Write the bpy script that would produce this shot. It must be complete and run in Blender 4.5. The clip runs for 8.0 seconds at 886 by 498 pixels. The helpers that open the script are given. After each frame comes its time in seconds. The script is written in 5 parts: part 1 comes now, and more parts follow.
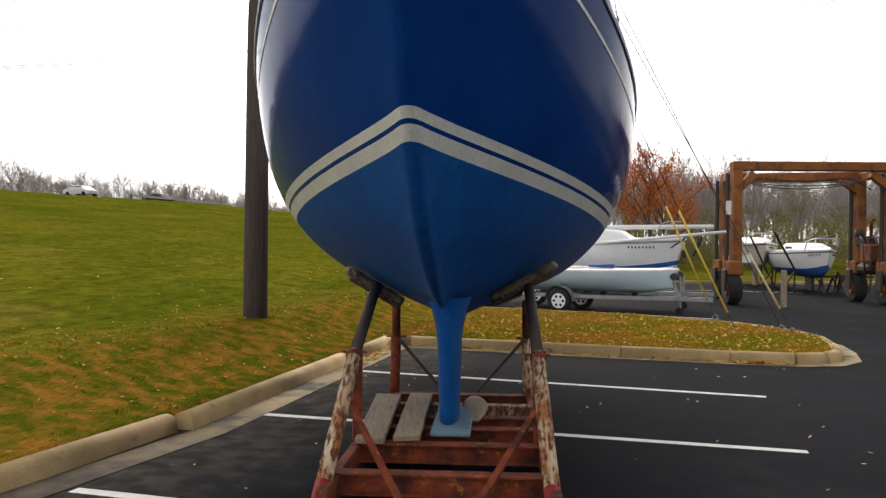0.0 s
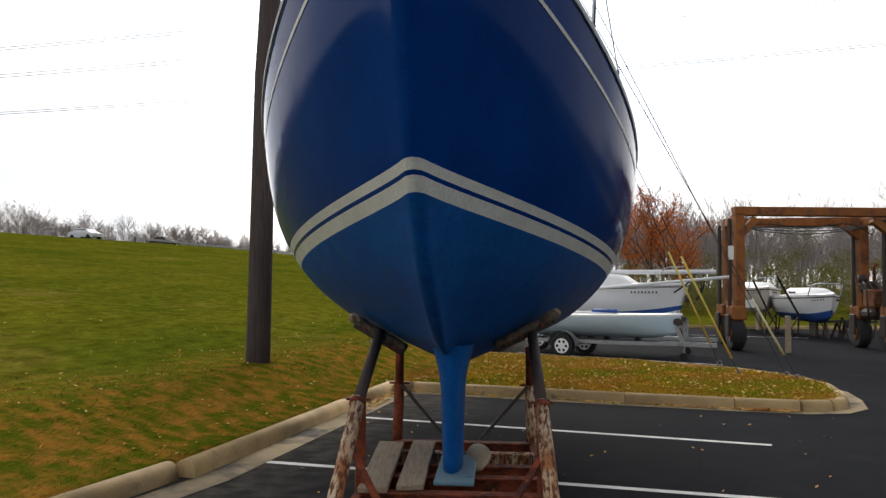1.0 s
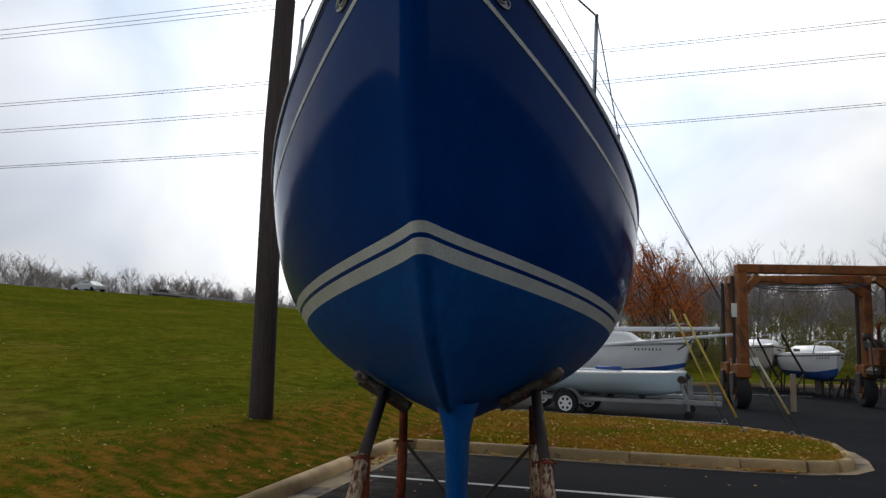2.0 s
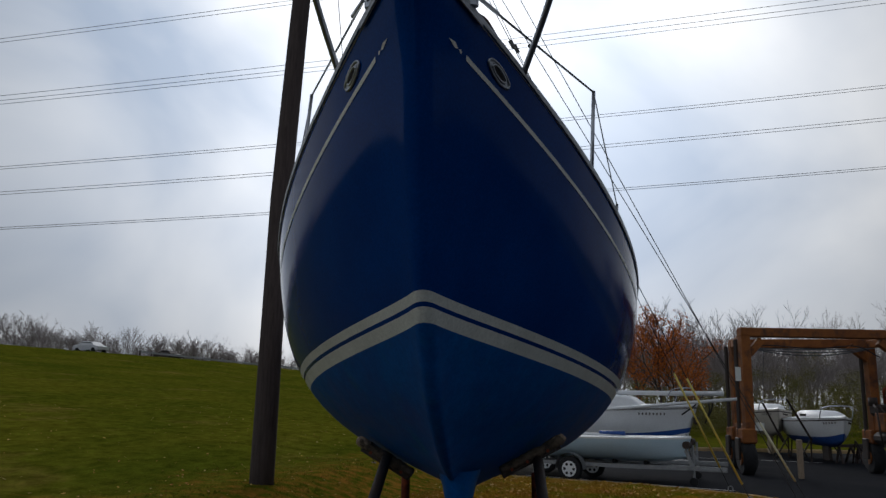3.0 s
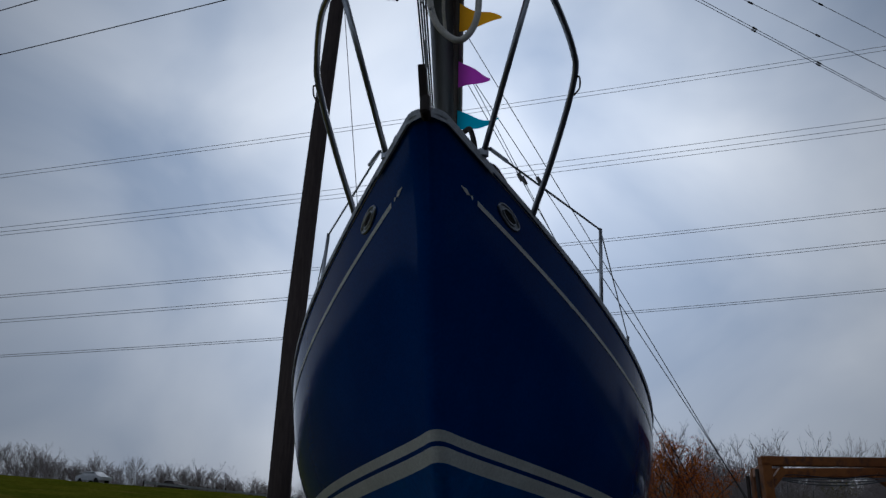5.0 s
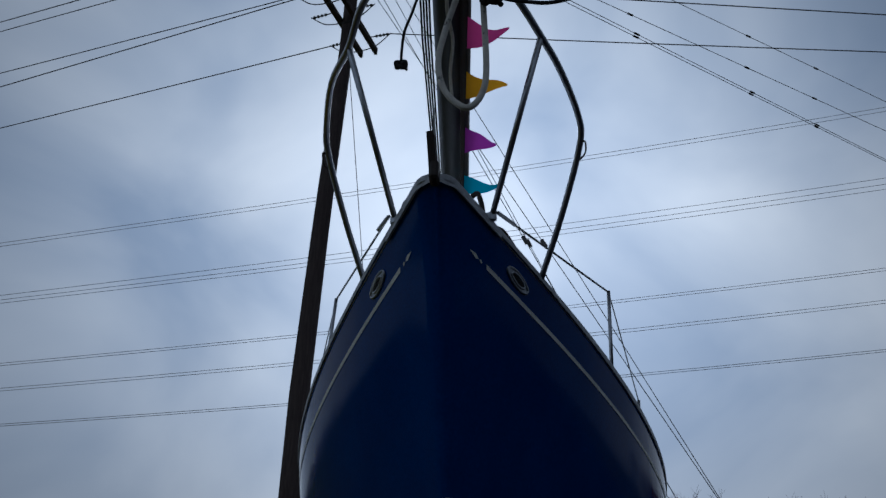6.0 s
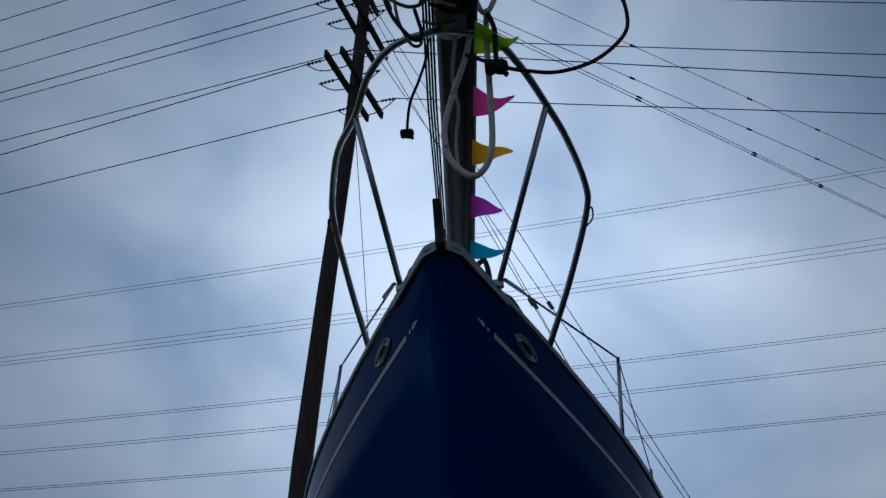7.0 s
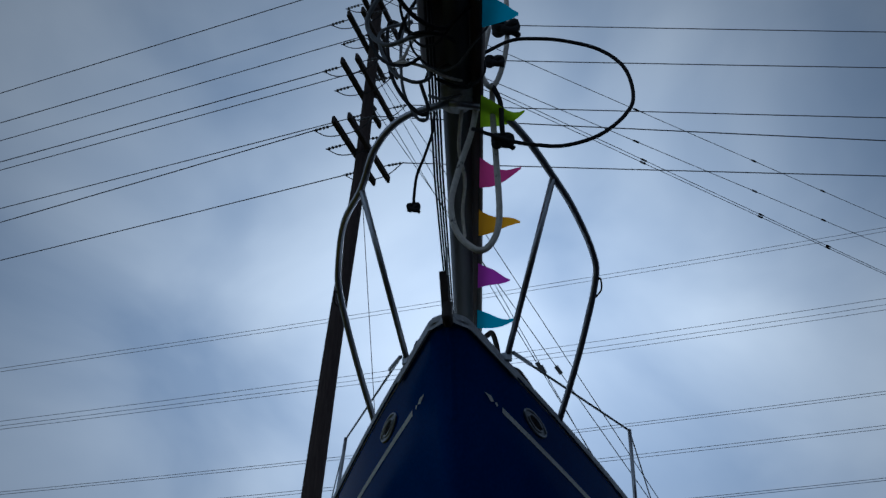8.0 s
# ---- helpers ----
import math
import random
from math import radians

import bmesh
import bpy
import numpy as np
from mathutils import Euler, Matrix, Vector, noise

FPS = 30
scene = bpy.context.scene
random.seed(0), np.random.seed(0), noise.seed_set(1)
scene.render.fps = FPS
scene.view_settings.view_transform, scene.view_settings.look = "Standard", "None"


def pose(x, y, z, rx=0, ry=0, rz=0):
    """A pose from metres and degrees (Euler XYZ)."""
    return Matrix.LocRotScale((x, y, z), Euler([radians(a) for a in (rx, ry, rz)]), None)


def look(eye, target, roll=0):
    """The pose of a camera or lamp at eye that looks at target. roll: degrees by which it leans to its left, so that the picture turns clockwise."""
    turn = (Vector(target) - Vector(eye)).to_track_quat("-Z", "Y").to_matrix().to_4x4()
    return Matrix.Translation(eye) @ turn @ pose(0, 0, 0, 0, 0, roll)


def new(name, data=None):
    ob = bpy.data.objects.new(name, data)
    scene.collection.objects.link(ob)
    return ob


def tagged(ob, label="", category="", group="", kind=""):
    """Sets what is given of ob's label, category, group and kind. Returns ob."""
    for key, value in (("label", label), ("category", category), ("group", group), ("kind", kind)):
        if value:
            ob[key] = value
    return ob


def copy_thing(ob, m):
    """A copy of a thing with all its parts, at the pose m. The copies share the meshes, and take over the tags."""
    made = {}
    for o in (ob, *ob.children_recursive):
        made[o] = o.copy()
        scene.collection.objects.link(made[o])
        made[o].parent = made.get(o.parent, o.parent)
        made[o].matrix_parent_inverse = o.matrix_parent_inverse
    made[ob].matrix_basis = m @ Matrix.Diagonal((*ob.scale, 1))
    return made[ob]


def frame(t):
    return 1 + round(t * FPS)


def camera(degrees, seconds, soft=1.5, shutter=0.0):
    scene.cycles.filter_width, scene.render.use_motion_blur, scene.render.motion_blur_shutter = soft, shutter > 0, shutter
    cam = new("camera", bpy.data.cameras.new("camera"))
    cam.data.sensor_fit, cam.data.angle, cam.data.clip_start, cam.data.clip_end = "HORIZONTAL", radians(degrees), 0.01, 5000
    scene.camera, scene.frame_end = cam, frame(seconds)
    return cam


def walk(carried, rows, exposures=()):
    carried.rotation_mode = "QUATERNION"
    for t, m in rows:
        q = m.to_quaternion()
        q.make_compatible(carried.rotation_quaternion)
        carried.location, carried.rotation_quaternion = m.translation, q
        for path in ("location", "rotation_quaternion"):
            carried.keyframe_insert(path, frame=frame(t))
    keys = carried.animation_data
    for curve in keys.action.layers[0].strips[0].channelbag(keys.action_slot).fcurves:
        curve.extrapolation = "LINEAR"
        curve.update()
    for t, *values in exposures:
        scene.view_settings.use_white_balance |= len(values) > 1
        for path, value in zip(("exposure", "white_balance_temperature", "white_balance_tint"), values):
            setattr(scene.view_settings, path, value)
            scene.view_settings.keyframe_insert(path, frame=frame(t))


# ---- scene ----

# ---------------------------------------------------------------- camera
cam = camera(59.1, 8.0, soft=1.4)
PATH = [
    (0.0, (0.000, -0.000, 1.650), (-0.000, 10.000, 1.615), 0.40),
    (0.5, (0.001, -0.026, 1.667), (-0.022, 9.972, 1.889), 0.42),
    (1.0, (-0.009, -0.049, 1.682), (-0.047, 9.938, 2.200), 0.52),
    (2.5, (-0.023, -0.238, 1.727), (-0.134, 9.635, 3.315), 1.05),
    (3.0, (-0.020, -0.306, 1.742), (-0.155, 9.496, 3.719), 1.09),
    (3.5, (-0.024, -0.364, 1.755), (-0.183, 9.351, 4.120), 1.12),
    (4.0, (-0.026, -0.406, 1.776), (-0.237, 9.207, 4.523), 1.12),
    (4.5, (-0.027, -0.436, 1.799), (-0.288, 9.065, 4.908), 1.15),
    (6.0, (-0.068, -0.456, 1.804), (-0.404, 8.599, 6.035), 0.59),
    (6.5, (-0.077, -0.446, 1.829), (-0.435, 8.443, 6.396), 0.54),
    (7.0, (-0.076, -0.428, 1.870), (-0.473, 8.275, 6.778), 0.62),
    (7.5, (-0.077, -0.426, 1.916), (-0.508, 8.083, 7.152), 0.67),
    (8.0, (-0.080, -0.420, 1.958), (-0.547, 7.878, 7.519), 0.78),
]
EXPOSURES = [(0.0, 0.8, 7200, 13), (1.0, 0.45, 6900, 11), (2.5, -0.65, 6300, 10), (3.5, -1.15, 6100, 10),
             (4.5, -1.5, 5800, 10), (6.0, -1.7, 5300, 8), (8.0, -1.8, 5000, 5)]
walk(cam, [(t, look(e, g, r)) for t, e, g, r in PATH], EXPOSURES)

# ---------------------------------------------------------------- sky and sun
SUN_AZ, SUN_EL = radians(1), radians(26)      # behind the clouds, ahead of the camera


def make_world():
    w = bpy.data.worlds.new("overcast_sky")
    scene.world = w
    w.use_nodes = True
    nt = w.node_tree
    nt.nodes.clear()
    n = nt.nodes.new
    out, bg = n("ShaderNodeOutputWorld"), n("ShaderNodeBackground")
    sky = n("ShaderNodeTexSky")
    sky.sky_type = 'NISHITA'
    sky.sun_disc = False
    sky.sun_elevation, sky.sun_rotation = SUN_EL, SUN_AZ
    sky.air_density, sky.dust_density = 1.0, 3.0
    tc = n("ShaderNodeTexCoord")
    sep = n("ShaderNodeSeparateXYZ")
    nt.links.new(tc.outputs["Generated"], sep.inputs[0])
    mp = n("ShaderNodeMapping")
    mp.inputs["Scale"].default_value = (1.0, 1.0, 1.25)
    mp.inputs["Location"].default_value = (3.1, 0.4, 0.3)
    nt.links.new(tc.outputs["Generated"], mp.inputs[0])
    nz = n("ShaderNodeTexNoise")
    nz.inputs["Scale"].default_value, nz.inputs["Detail"].default_value = 3.2, 5.0
    nz.inputs["Roughness"].default_value, nz.inputs["Distortion"].default_value = 0.42, 0.4
    nt.links.new(mp.outputs[0], nz.inputs["Vector"])
    ramp = n("ShaderNodeValToRGB")
    e = ramp.color_ramp.elements
    e[0].position, e[0].color = 0.32, (0.47, 0.55, 0.67, 1)
    e[1].position, e[1].color = 0.66, (0.98, 0.99, 1.0, 1)
    nt.links.new(nz.outputs["Fac"], ramp.inputs[0])
    # the veiled sun brightens the cloud ahead; overhead it is duller
    el = n("ShaderNodeMapRange")
    el.inputs["From Min"].default_value, el.inputs["From Max"].default_value = 0.0, 0.8
    el.inputs["To Min"].default_value, el.inputs["To Max"].default_value = 0.60, 0.46
    nt.links.new(sep.outputs["Z"], el.inputs["Value"])
    dot = n("ShaderNodeVectorMath")
    dot.operation = 'DOT_PRODUCT'
    dot.inputs[1].default_value = (math.sin(SUN_AZ) * math.cos(SUN_EL), math.cos(SUN_AZ) * math.cos(SUN_EL), math.sin(SUN_EL))
    nt.links.new(tc.outputs["Generated"], dot.inputs[0])
    cl, pw, ga = n("ShaderNodeMath"), n("ShaderNodeMath"), n("ShaderNodeMath")
    cl.operation, pw.operation, ga.operation = 'MAXIMUM', 'POWER', 'MULTIPLY_ADD'
    nt.links.new(dot.outputs["Value"], cl.inputs[0])
    cl.inputs[1].default_value = 0.0
    nt.links.new(cl.outputs[0], pw.inputs[0])
    pw.inputs[1].default_value = 9.0
    nt.links.new(pw.outputs[0], ga.inputs[0])
    ga.inputs[1].default_value = 3.0
    nt.links.new(el.outputs[0], ga.inputs[2])
    # unseen sky behind and left raised up to double, to light hull flank and boats
    bk, mb = n("ShaderNodeMapRange"), n("ShaderNodeMath")
    mb.operation = 'MULTIPLY'
    bk.inputs["From Min"].default_value, bk.inputs["From Max"].default_value = -0.3, 1.0
    bk.inputs["To Min"].default_value, bk.inputs["To Max"].default_value = 0.88, 2.0
    side = n("ShaderNodeVectorMath")
    side.operation = 'DOT_PRODUCT'
    side.inputs[1].default_value = (-0.8, -0.6, 0.0)
    nt.links.new(tc.outputs["Generated"], side.inputs[0])
    nt.links.new(side.outputs["Value"], bk.inputs["Value"])
    nt.links.new(ga.outputs[0], mb.inputs[0])
    nt.links.new(bk.outputs[0], mb.inputs[1])
    m2 = n("ShaderNodeVectorMath")
    m2.operation = 'SCALE'
    nt.links.new(ramp.outputs[0], m2.inputs[0])
    nt.links.new(mb.outputs[0], m2.inputs["Scale"])
    sc = n("ShaderNodeVectorMath")
    sc.operation = 'SCALE'
    sc.inputs["Scale"].default_value = 0.06
    nt.links.new(sky.outputs[0], sc.inputs[0])
    mix = n("ShaderNodeMix")
    mix.data_type = 'RGBA'
    mix.inputs["Factor"].default_value = 0.9
    nt.links.new(sc.outputs[0], mix.inputs["A"])
    nt.links.new(m2.outputs[0], mix.inputs["B"])
    nt.links.new(mix.outputs["Result"], bg.inputs[0])
    bg.inputs[1].default_value = 1.0
    nt.links.new(bg.outputs[0], out.inputs[0])


make_world()
sun = new("sun", bpy.data.lights.new("sun", 'SUN'))
sun.data.energy, sun.data.angle, sun.data.color = 1.3, radians(30), (1.0, 0.95, 0.88)
sun.matrix_world = look((0, 0, 30), (-math.sin(SUN_AZ) * 30, -math.cos(SUN_AZ) * 30, 30 - math.tan(SUN_EL) * 30))


# ---------------------------------------------------------------- materials
def mat(name, a, b=None, rough=0.6, metal=0.0, scale=6.0, fine=60.0, bump=0.15, lo=0.35, hi=0.65, stretch=(1, 1, 1), c=None,
        clo=0.6, chi=0.7, cscale=3.0, coat=0.0, dist=0.01, rnd=0.0, rough2=None, spec=0.5, mid=None):
    """Two colours mixed by coarse noise, a third in patches, fine relief, and a shift from piece to piece."""
    m = bpy.data.materials.new(name)
    m.use_nodes = True
    nt = m.node_tree
    bs = nt.nodes["Principled BSDF"]
    n, l = nt.nodes.new, nt.links.new
    tc = n("ShaderNodeTexCoord")
    mp = n("ShaderNodeMapping")
    mp.inputs["Scale"].default_value = stretch
    l(tc.outputs["Object"], mp.inputs[0])
    b = b or tuple(x * 0.8 for x in a)

    def nz(sc, det=5, ro=0.6):
        k = n("ShaderNodeTexNoise")
        k.inputs["Scale"].default_value, k.inputs["Detail"].default_value, k.inputs["Roughness"].default_value = sc, det, ro
        l(mp.outputs[0], k.inputs["Vector"])
        return k

    def rng(src, x0, x1, y0=0.0, y1=1.0):
        k = n("ShaderNodeMapRange")
        for key, val in (("From Min", x0), ("From Max", x1), ("To Min", y0), ("To Max", y1)):
            k.inputs[key].default_value = val
        l(src, k.inputs["Value"])
        return k.outputs[0]

    def mixc(fac, x, y):
        k = n("ShaderNodeMix")
        k.data_type = 'RGBA'
        l(fac, k.inputs["Factor"])
        for sock, val in (("A", x), ("B", y)):
            if isinstance(val, tuple):
                k.inputs[sock].default_value = (*val[:3], 1)
            else:
                l(val, k.inputs[sock])
        return k.outputs["Result"]
    n1, n2 = nz(scale), nz(fine, 3)
    col = mixc(rng(n1.outputs["Fac"], lo, hi), tuple(a), tuple(b))
    if c:
        n3 = nz(cscale, 7, 0.65)
        col = mixc(rng(n3.outputs["Fac"], clo, chi), col, tuple(c))
    grain = rng(n2.outputs["Fac"], 0.3, 0.7, 0.86, 1.12)
    if mid:
        n4 = nz(mid[0], 4, 0.7)
        mm = n("ShaderNodeMath")
        mm.operation = 'MULTIPLY'
        l(grain, mm.inputs[0])
        l(rng(n4.outputs["Fac"], 0.3, 0.7, 1 - mid[1], 1 + mid[1]), mm.inputs[1])
        grain = mm.outputs[0]
    k = n("ShaderNodeVectorMath")
    k.operation = 'SCALE'
    l(col, k.inputs[0])
    if rnd:
        oi = n("ShaderNodeObjectInfo")
        mm = n("ShaderNodeMath")
        mm.operation = 'MULTIPLY'
        l(grain, mm.inputs[0])
        l(rng(oi.outputs["Random"], 0, 1, 1 - rnd, 1 + rnd), mm.inputs[1])
        grain = mm.outputs[0]
    l(grain, k.inputs["Scale"])
    l(k.outputs[0], bs.inputs["Base Color"])
    bs.inputs["Metallic"].default_value = metal
    bs.inputs["Specular IOR Level"].default_value = spec
    l(rng(n1.outputs["Fac"], 0.3, 0.7, rough, rough2 if rough2 is not None else min(1, rough + 0.12)), bs.inputs["Roughness"])
    if coat:
        bs.inputs["Coat Weight"].default_value, bs.inputs["Coat Roughness"].default_value = coat, 0.06
    if bump:
        bp = n("ShaderNodeBump")
        bp.inputs["Strength"].default_value, bp.inputs["Distance"].default_value = bump, dist
        l(n2.outputs["Fac"], bp.inputs["Height"])
        l(bp.outputs[0], bs.inputs["Normal"])
    return m


M = {}
M["topside"] = mat("topside_blue_gelcoat", (0.0012, 0.036, 0.19), (0.0016, 0.047, 0.23), rough=0.07, scale=1.3, bump=0.0, rough2=0.12, spec=0.06)
M["bottom"] = mat("bottom_antifouling_blue", (0.0025, 0.070, 0.28), (0.004, 0.10, 0.34), rough=0.42, scale=2.2, fine=40, bump=0.12, c=(0.012, 0.11, 0.20), clo=0.55, chi=0.8, spec=0.1, mid=(8, 0.16))
M["stripe"] = mat("boot_stripe_white", (0.74, 0.75, 0.70), (0.64, 0.65, 0.60), rough=0.35, scale=4, bump=0.03)
M["rail_alu"] = mat("toe_rail_aluminium", (0.50, 0.52, 0.55), rough=0.5, metal=0.4, scale=9, bump=0.05)
M["steel"] = mat("stainless_steel", (0.48, 0.50, 0.53), (0.36, 0.38, 0.42), rough=0.3, metal=1.0, scale=8, bump=0.02)
M["rust"] = mat("rusty_steel", (0.25, 0.043, 0.009), (0.05, 0.012, 0.006), rough=0.8, scale=7, fine=45, bump=0.5, c=(0.42, 0.15, 0.035), cscale=11)
M["rust_white"] = mat("flaking_white_paint_on_rust", (0.58, 0.46, 0.31), (0.32, 0.13, 0.045), rough=0.8, scale=11, fine=60, bump=0.6, lo=0.42, hi=0.6, c=(0.12, 0.030, 0.010), clo=0.48, chi=0.56, cscale=38, stretch=(1, 0.3, 0.3))
M["dark_steel"] = mat("dark_painted_steel", (0.03, 0.025, 0.024), (0.05, 0.03, 0.022), rough=0.6, scale=9, bump=0.3)
M["wood_grey"] = mat("weathered_plank", (0.38, 0.29, 0.20), (0.26, 0.19, 0.13), rough=0.85, scale=5, fine=30, bump=0.6, stretch=(9, 0.7, 9), c=(0.12, 0.08, 0.05), cscale=6)
M["pole"] = mat("creosoted_pole_wood", (0.052, 0.038, 0.037), (0.085, 0.064, 0.060), rough=0.9, scale=6, fine=30, bump=0.7, stretch=(5, 5, 0.4), c=(0.04, 0.028, 0.025), cscale=5)
M["asphalt"] = mat("asphalt", (0.012, 0.013, 0.0165), (0.019, 0.0205, 0.025), rough=0.9, spec=0.02, scale=0.35, fine=140, bump=0.5, c=(0.027, 0.027, 0.030), cscale=0.6, clo=0.52, chi=0.75, dist=0.004)
M["paint"] = mat("white_line_paint", (0.72, 0.72, 0.70), (0.60, 0.60, 0.59), rough=0.7, scale=6, fine=80, bump=0.2, c=(0.30, 0.30, 0.30), cscale=14, clo=0.62, chi=0.72)
M["concrete"] = mat("kerb_concrete", (0.50, 0.35, 0.17), (0.36, 0.255, 0.13), rough=0.9, scale=2.5, fine=60, bump=0.4, c=(0.16, 0.13, 0.10), cscale=4, rnd=0.08)
M["gutter"] = mat("gutter_concrete", (0.42, 0.31, 0.17), (0.24, 0.18, 0.10), rough=0.9, scale=1.5, fine=60, bump=0.4, c=(0.06, 0.053, 0.046), cscale=0.9, clo=0.50, chi=0.62)
M["grass"] = mat("lawn_soil", (0.078, 0.094, 0.008), (0.130, 0.126, 0.012), rough=0.95, scale=0.22, fine=22, bump=0.9, dist=0.06, mid=(3.2, 0.42), stretch=(1, 0.45, 1), c=(0.20, 0.15, 0.03), cscale=0.35, clo=0.56, chi=0.75, spec=0.0)
M["grass_dry"] = mat("dry_lawn", (0.29, 0.18, 0.012), (0.36, 0.17, 0.018), rough=0.95, scale=1.2, fine=28, bump=0.8, dist=0.05, c=(0.13, 0.15, 0.008), cscale=0.8, clo=0.44, chi=0.62, spec=0.0)
M["bark"] = mat("grey_bark", (0.085, 0.068, 0.058), (0.12, 0.10, 0.09), rough=0.95, scale=3, bump=0.3)
M["twig"] = mat("bare_twigs", (0.27, 0.235, 0.235), (0.34, 0.295, 0.29), rough=0.95, scale=0.4, bump=0.0)
M["leaf_rust"] = mat("orange_leaves", (0.50, 0.13, 0.025), (0.62, 0.21, 0.04), rough=0.8, scale=2, bump=0.0, spec=0.2)
M["bush"] = mat("olive_shrubs", (0.17, 0.165, 0.05), (0.20, 0.17, 0.06), rough=0.9, scale=0.6, bump=0.0, spec=0.2)
M["white_gel"] = mat("white_gelcoat", (0.82, 0.83, 0.84), (0.76, 0.77, 0.78), rough=0.3, scale=1.5, bump=0.02)
M["cream_gel"] = mat("cream_gelcoat", (0.60, 0.56, 0.49), (0.52, 0.48, 0.42), rough=0.4, scale=1.5, bump=0.02)
M["pale_blue"] = mat("pale_blue_gelcoat", (0.50, 0.66, 0.78), (0.56, 0.70, 0.80), rough=0.35, scale=1.5, bump=0.02)
M["blue_band"] = mat("blue_band", (0.02, 0.09, 0.36), rough=0.35, scale=3, bump=0.0)
M["rubber"] = mat("black_rubber", (0.018, 0.018, 0.02), rough=0.85, scale=9, bump=0.3)
M["gantry"] = mat("orange_gantry_paint", (0.31, 0.105, 0.016), (0.20, 0.060, 0.011), rough=0.7, scale=2.0, bump=0.25, c=(0.09, 0.035, 0.018), cscale=2.5, clo=0.5, chi=0.65)
M["galv"] = mat("galvanised_steel", (0.36, 0.37, 0.38), rough=0.5, metal=0.6, scale=12, bump=0.1)
M["wire"] = mat("black_cable", (0.03, 0.03, 0.035), rough=0.6, scale=9, bump=0.0)
M["mast"] = mat("grey_mast_aluminium", (0.045, 0.05, 0.055), (0.09, 0.095, 0.10), rough=0.5, metal=0.3, scale=3, bump=0.1, stretch=(4, 0.5, 4))
M["glass"] = mat("dark_window", (0.012, 0.014, 0.018), rough=0.08, scale=2, bump=0.0)
M["rope_white"] = mat("white_braided_rope", (0.80, 0.77, 0.70), (0.66, 0.63, 0.57), rough=0.8, scale=30, fine=160, bump=0.5, c=(0.10, 0.10, 0.10), cscale=22, clo=0.62, chi=0.68)
M["rope_black"] = mat("black_rope", (0.02, 0.02, 0.024), rough=0.8, scale=30, fine=160, bump=0.5)
M["grey_wire"] = mat("grey_wire", (0.16, 0.17, 0.18), rough=0.5, metal=0.5, scale=20, bump=0.1)
M["leaf_dry"] = mat("fallen_leaves", (0.66, 0.40, 0.07), (0.50, 0.20, 0.035), rough=0.8, scale=0.9, bump=0.0, c=(0.55, 0.42, 0.14), cscale=1.7, clo=0.5, chi=0.6, lo=0.45, hi=0.55)
M["blade_dry"] = mat("straw_blades", (0.40, 0.25, 0.04), (0.46, 0.26, 0.05), rough=0.9, scale=0.9, bump=0.0, c=(0.24, 0.27, 0.02), cscale=0.6, clo=0.46, chi=0.62, spec=0.0)
M["blade"] = mat("grass_blades", (0.14, 0.175, 0.012), (0.19, 0.21, 0.02), rough=0.9, scale=0.8, bump=0.0, c=(0.34, 0.22, 0.07), cscale=0.35, clo=0.5, chi=0.65, spec=0.0)
M["pad"] = mat("worn_pad", (0.035, 0.026, 0.02), (0.16, 0.12, 0.08), rough=0.95, scale=14, fine=80, bump=0.6)
M["beige"] = mat("beige_keel_bulb", (0.33, 0.25, 0.16), rough=0.7, scale=6, bump=0.2)
M["shoe"] = mat("pale_blue_keel_shoe", (0.09, 0.19, 0.25), (0.14, 0.24, 0.29), rough=0.7, scale=7, bump=0.3, c=(0.07, 0.12, 0.16), cscale=9)
M["red_paint"] = mat("red_paint", (0.30, 0.012, 0.012), rough=0.6, scale=9, bump=0.3, c=(0.10, 0.03, 0.02), cscale=12)
M["white_paint"] = mat("white_car_paint", (0.70, 0.71, 0.73), rough=0.3, scale=2, bump=0.0)
M["insulator"] = mat("grey_insulator", (0.12, 0.115, 0.12), rough=0.4, scale=12, bump=0.05)
for key, col in (("cyan", (0.01, 0.50, 0.74)), ("violet", (0.60, 0.07, 0.62)), ("orange", (0.95, 0.45, 0.01)), ("pink", (0.92, 0.09, 0.38)), ("green", (0.38, 0.66, 0.01))):
    k = mat(key + "_nylon", col, tuple(x * 0.85 for x in col), rough=0.6, scale=5, bump=0.1)
    nt = k.node_tree
    tr, mx = nt.nodes.new("ShaderNodeBsdfTranslucent"), nt.nodes.new("ShaderNodeMixShader")
    tr.inputs[0].default_value = (*col, 1)
    mx.inputs[0].default_value = 0.82
    nt.links.new(nt.nodes["Principled BSDF"].outputs[0], mx.inputs[1])
    nt.links.new(tr.outputs[0], mx.inputs[2])
    nt.links.new(mx.outputs[0], nt.nodes["Material Output"].inputs[0])
    M[key] = k


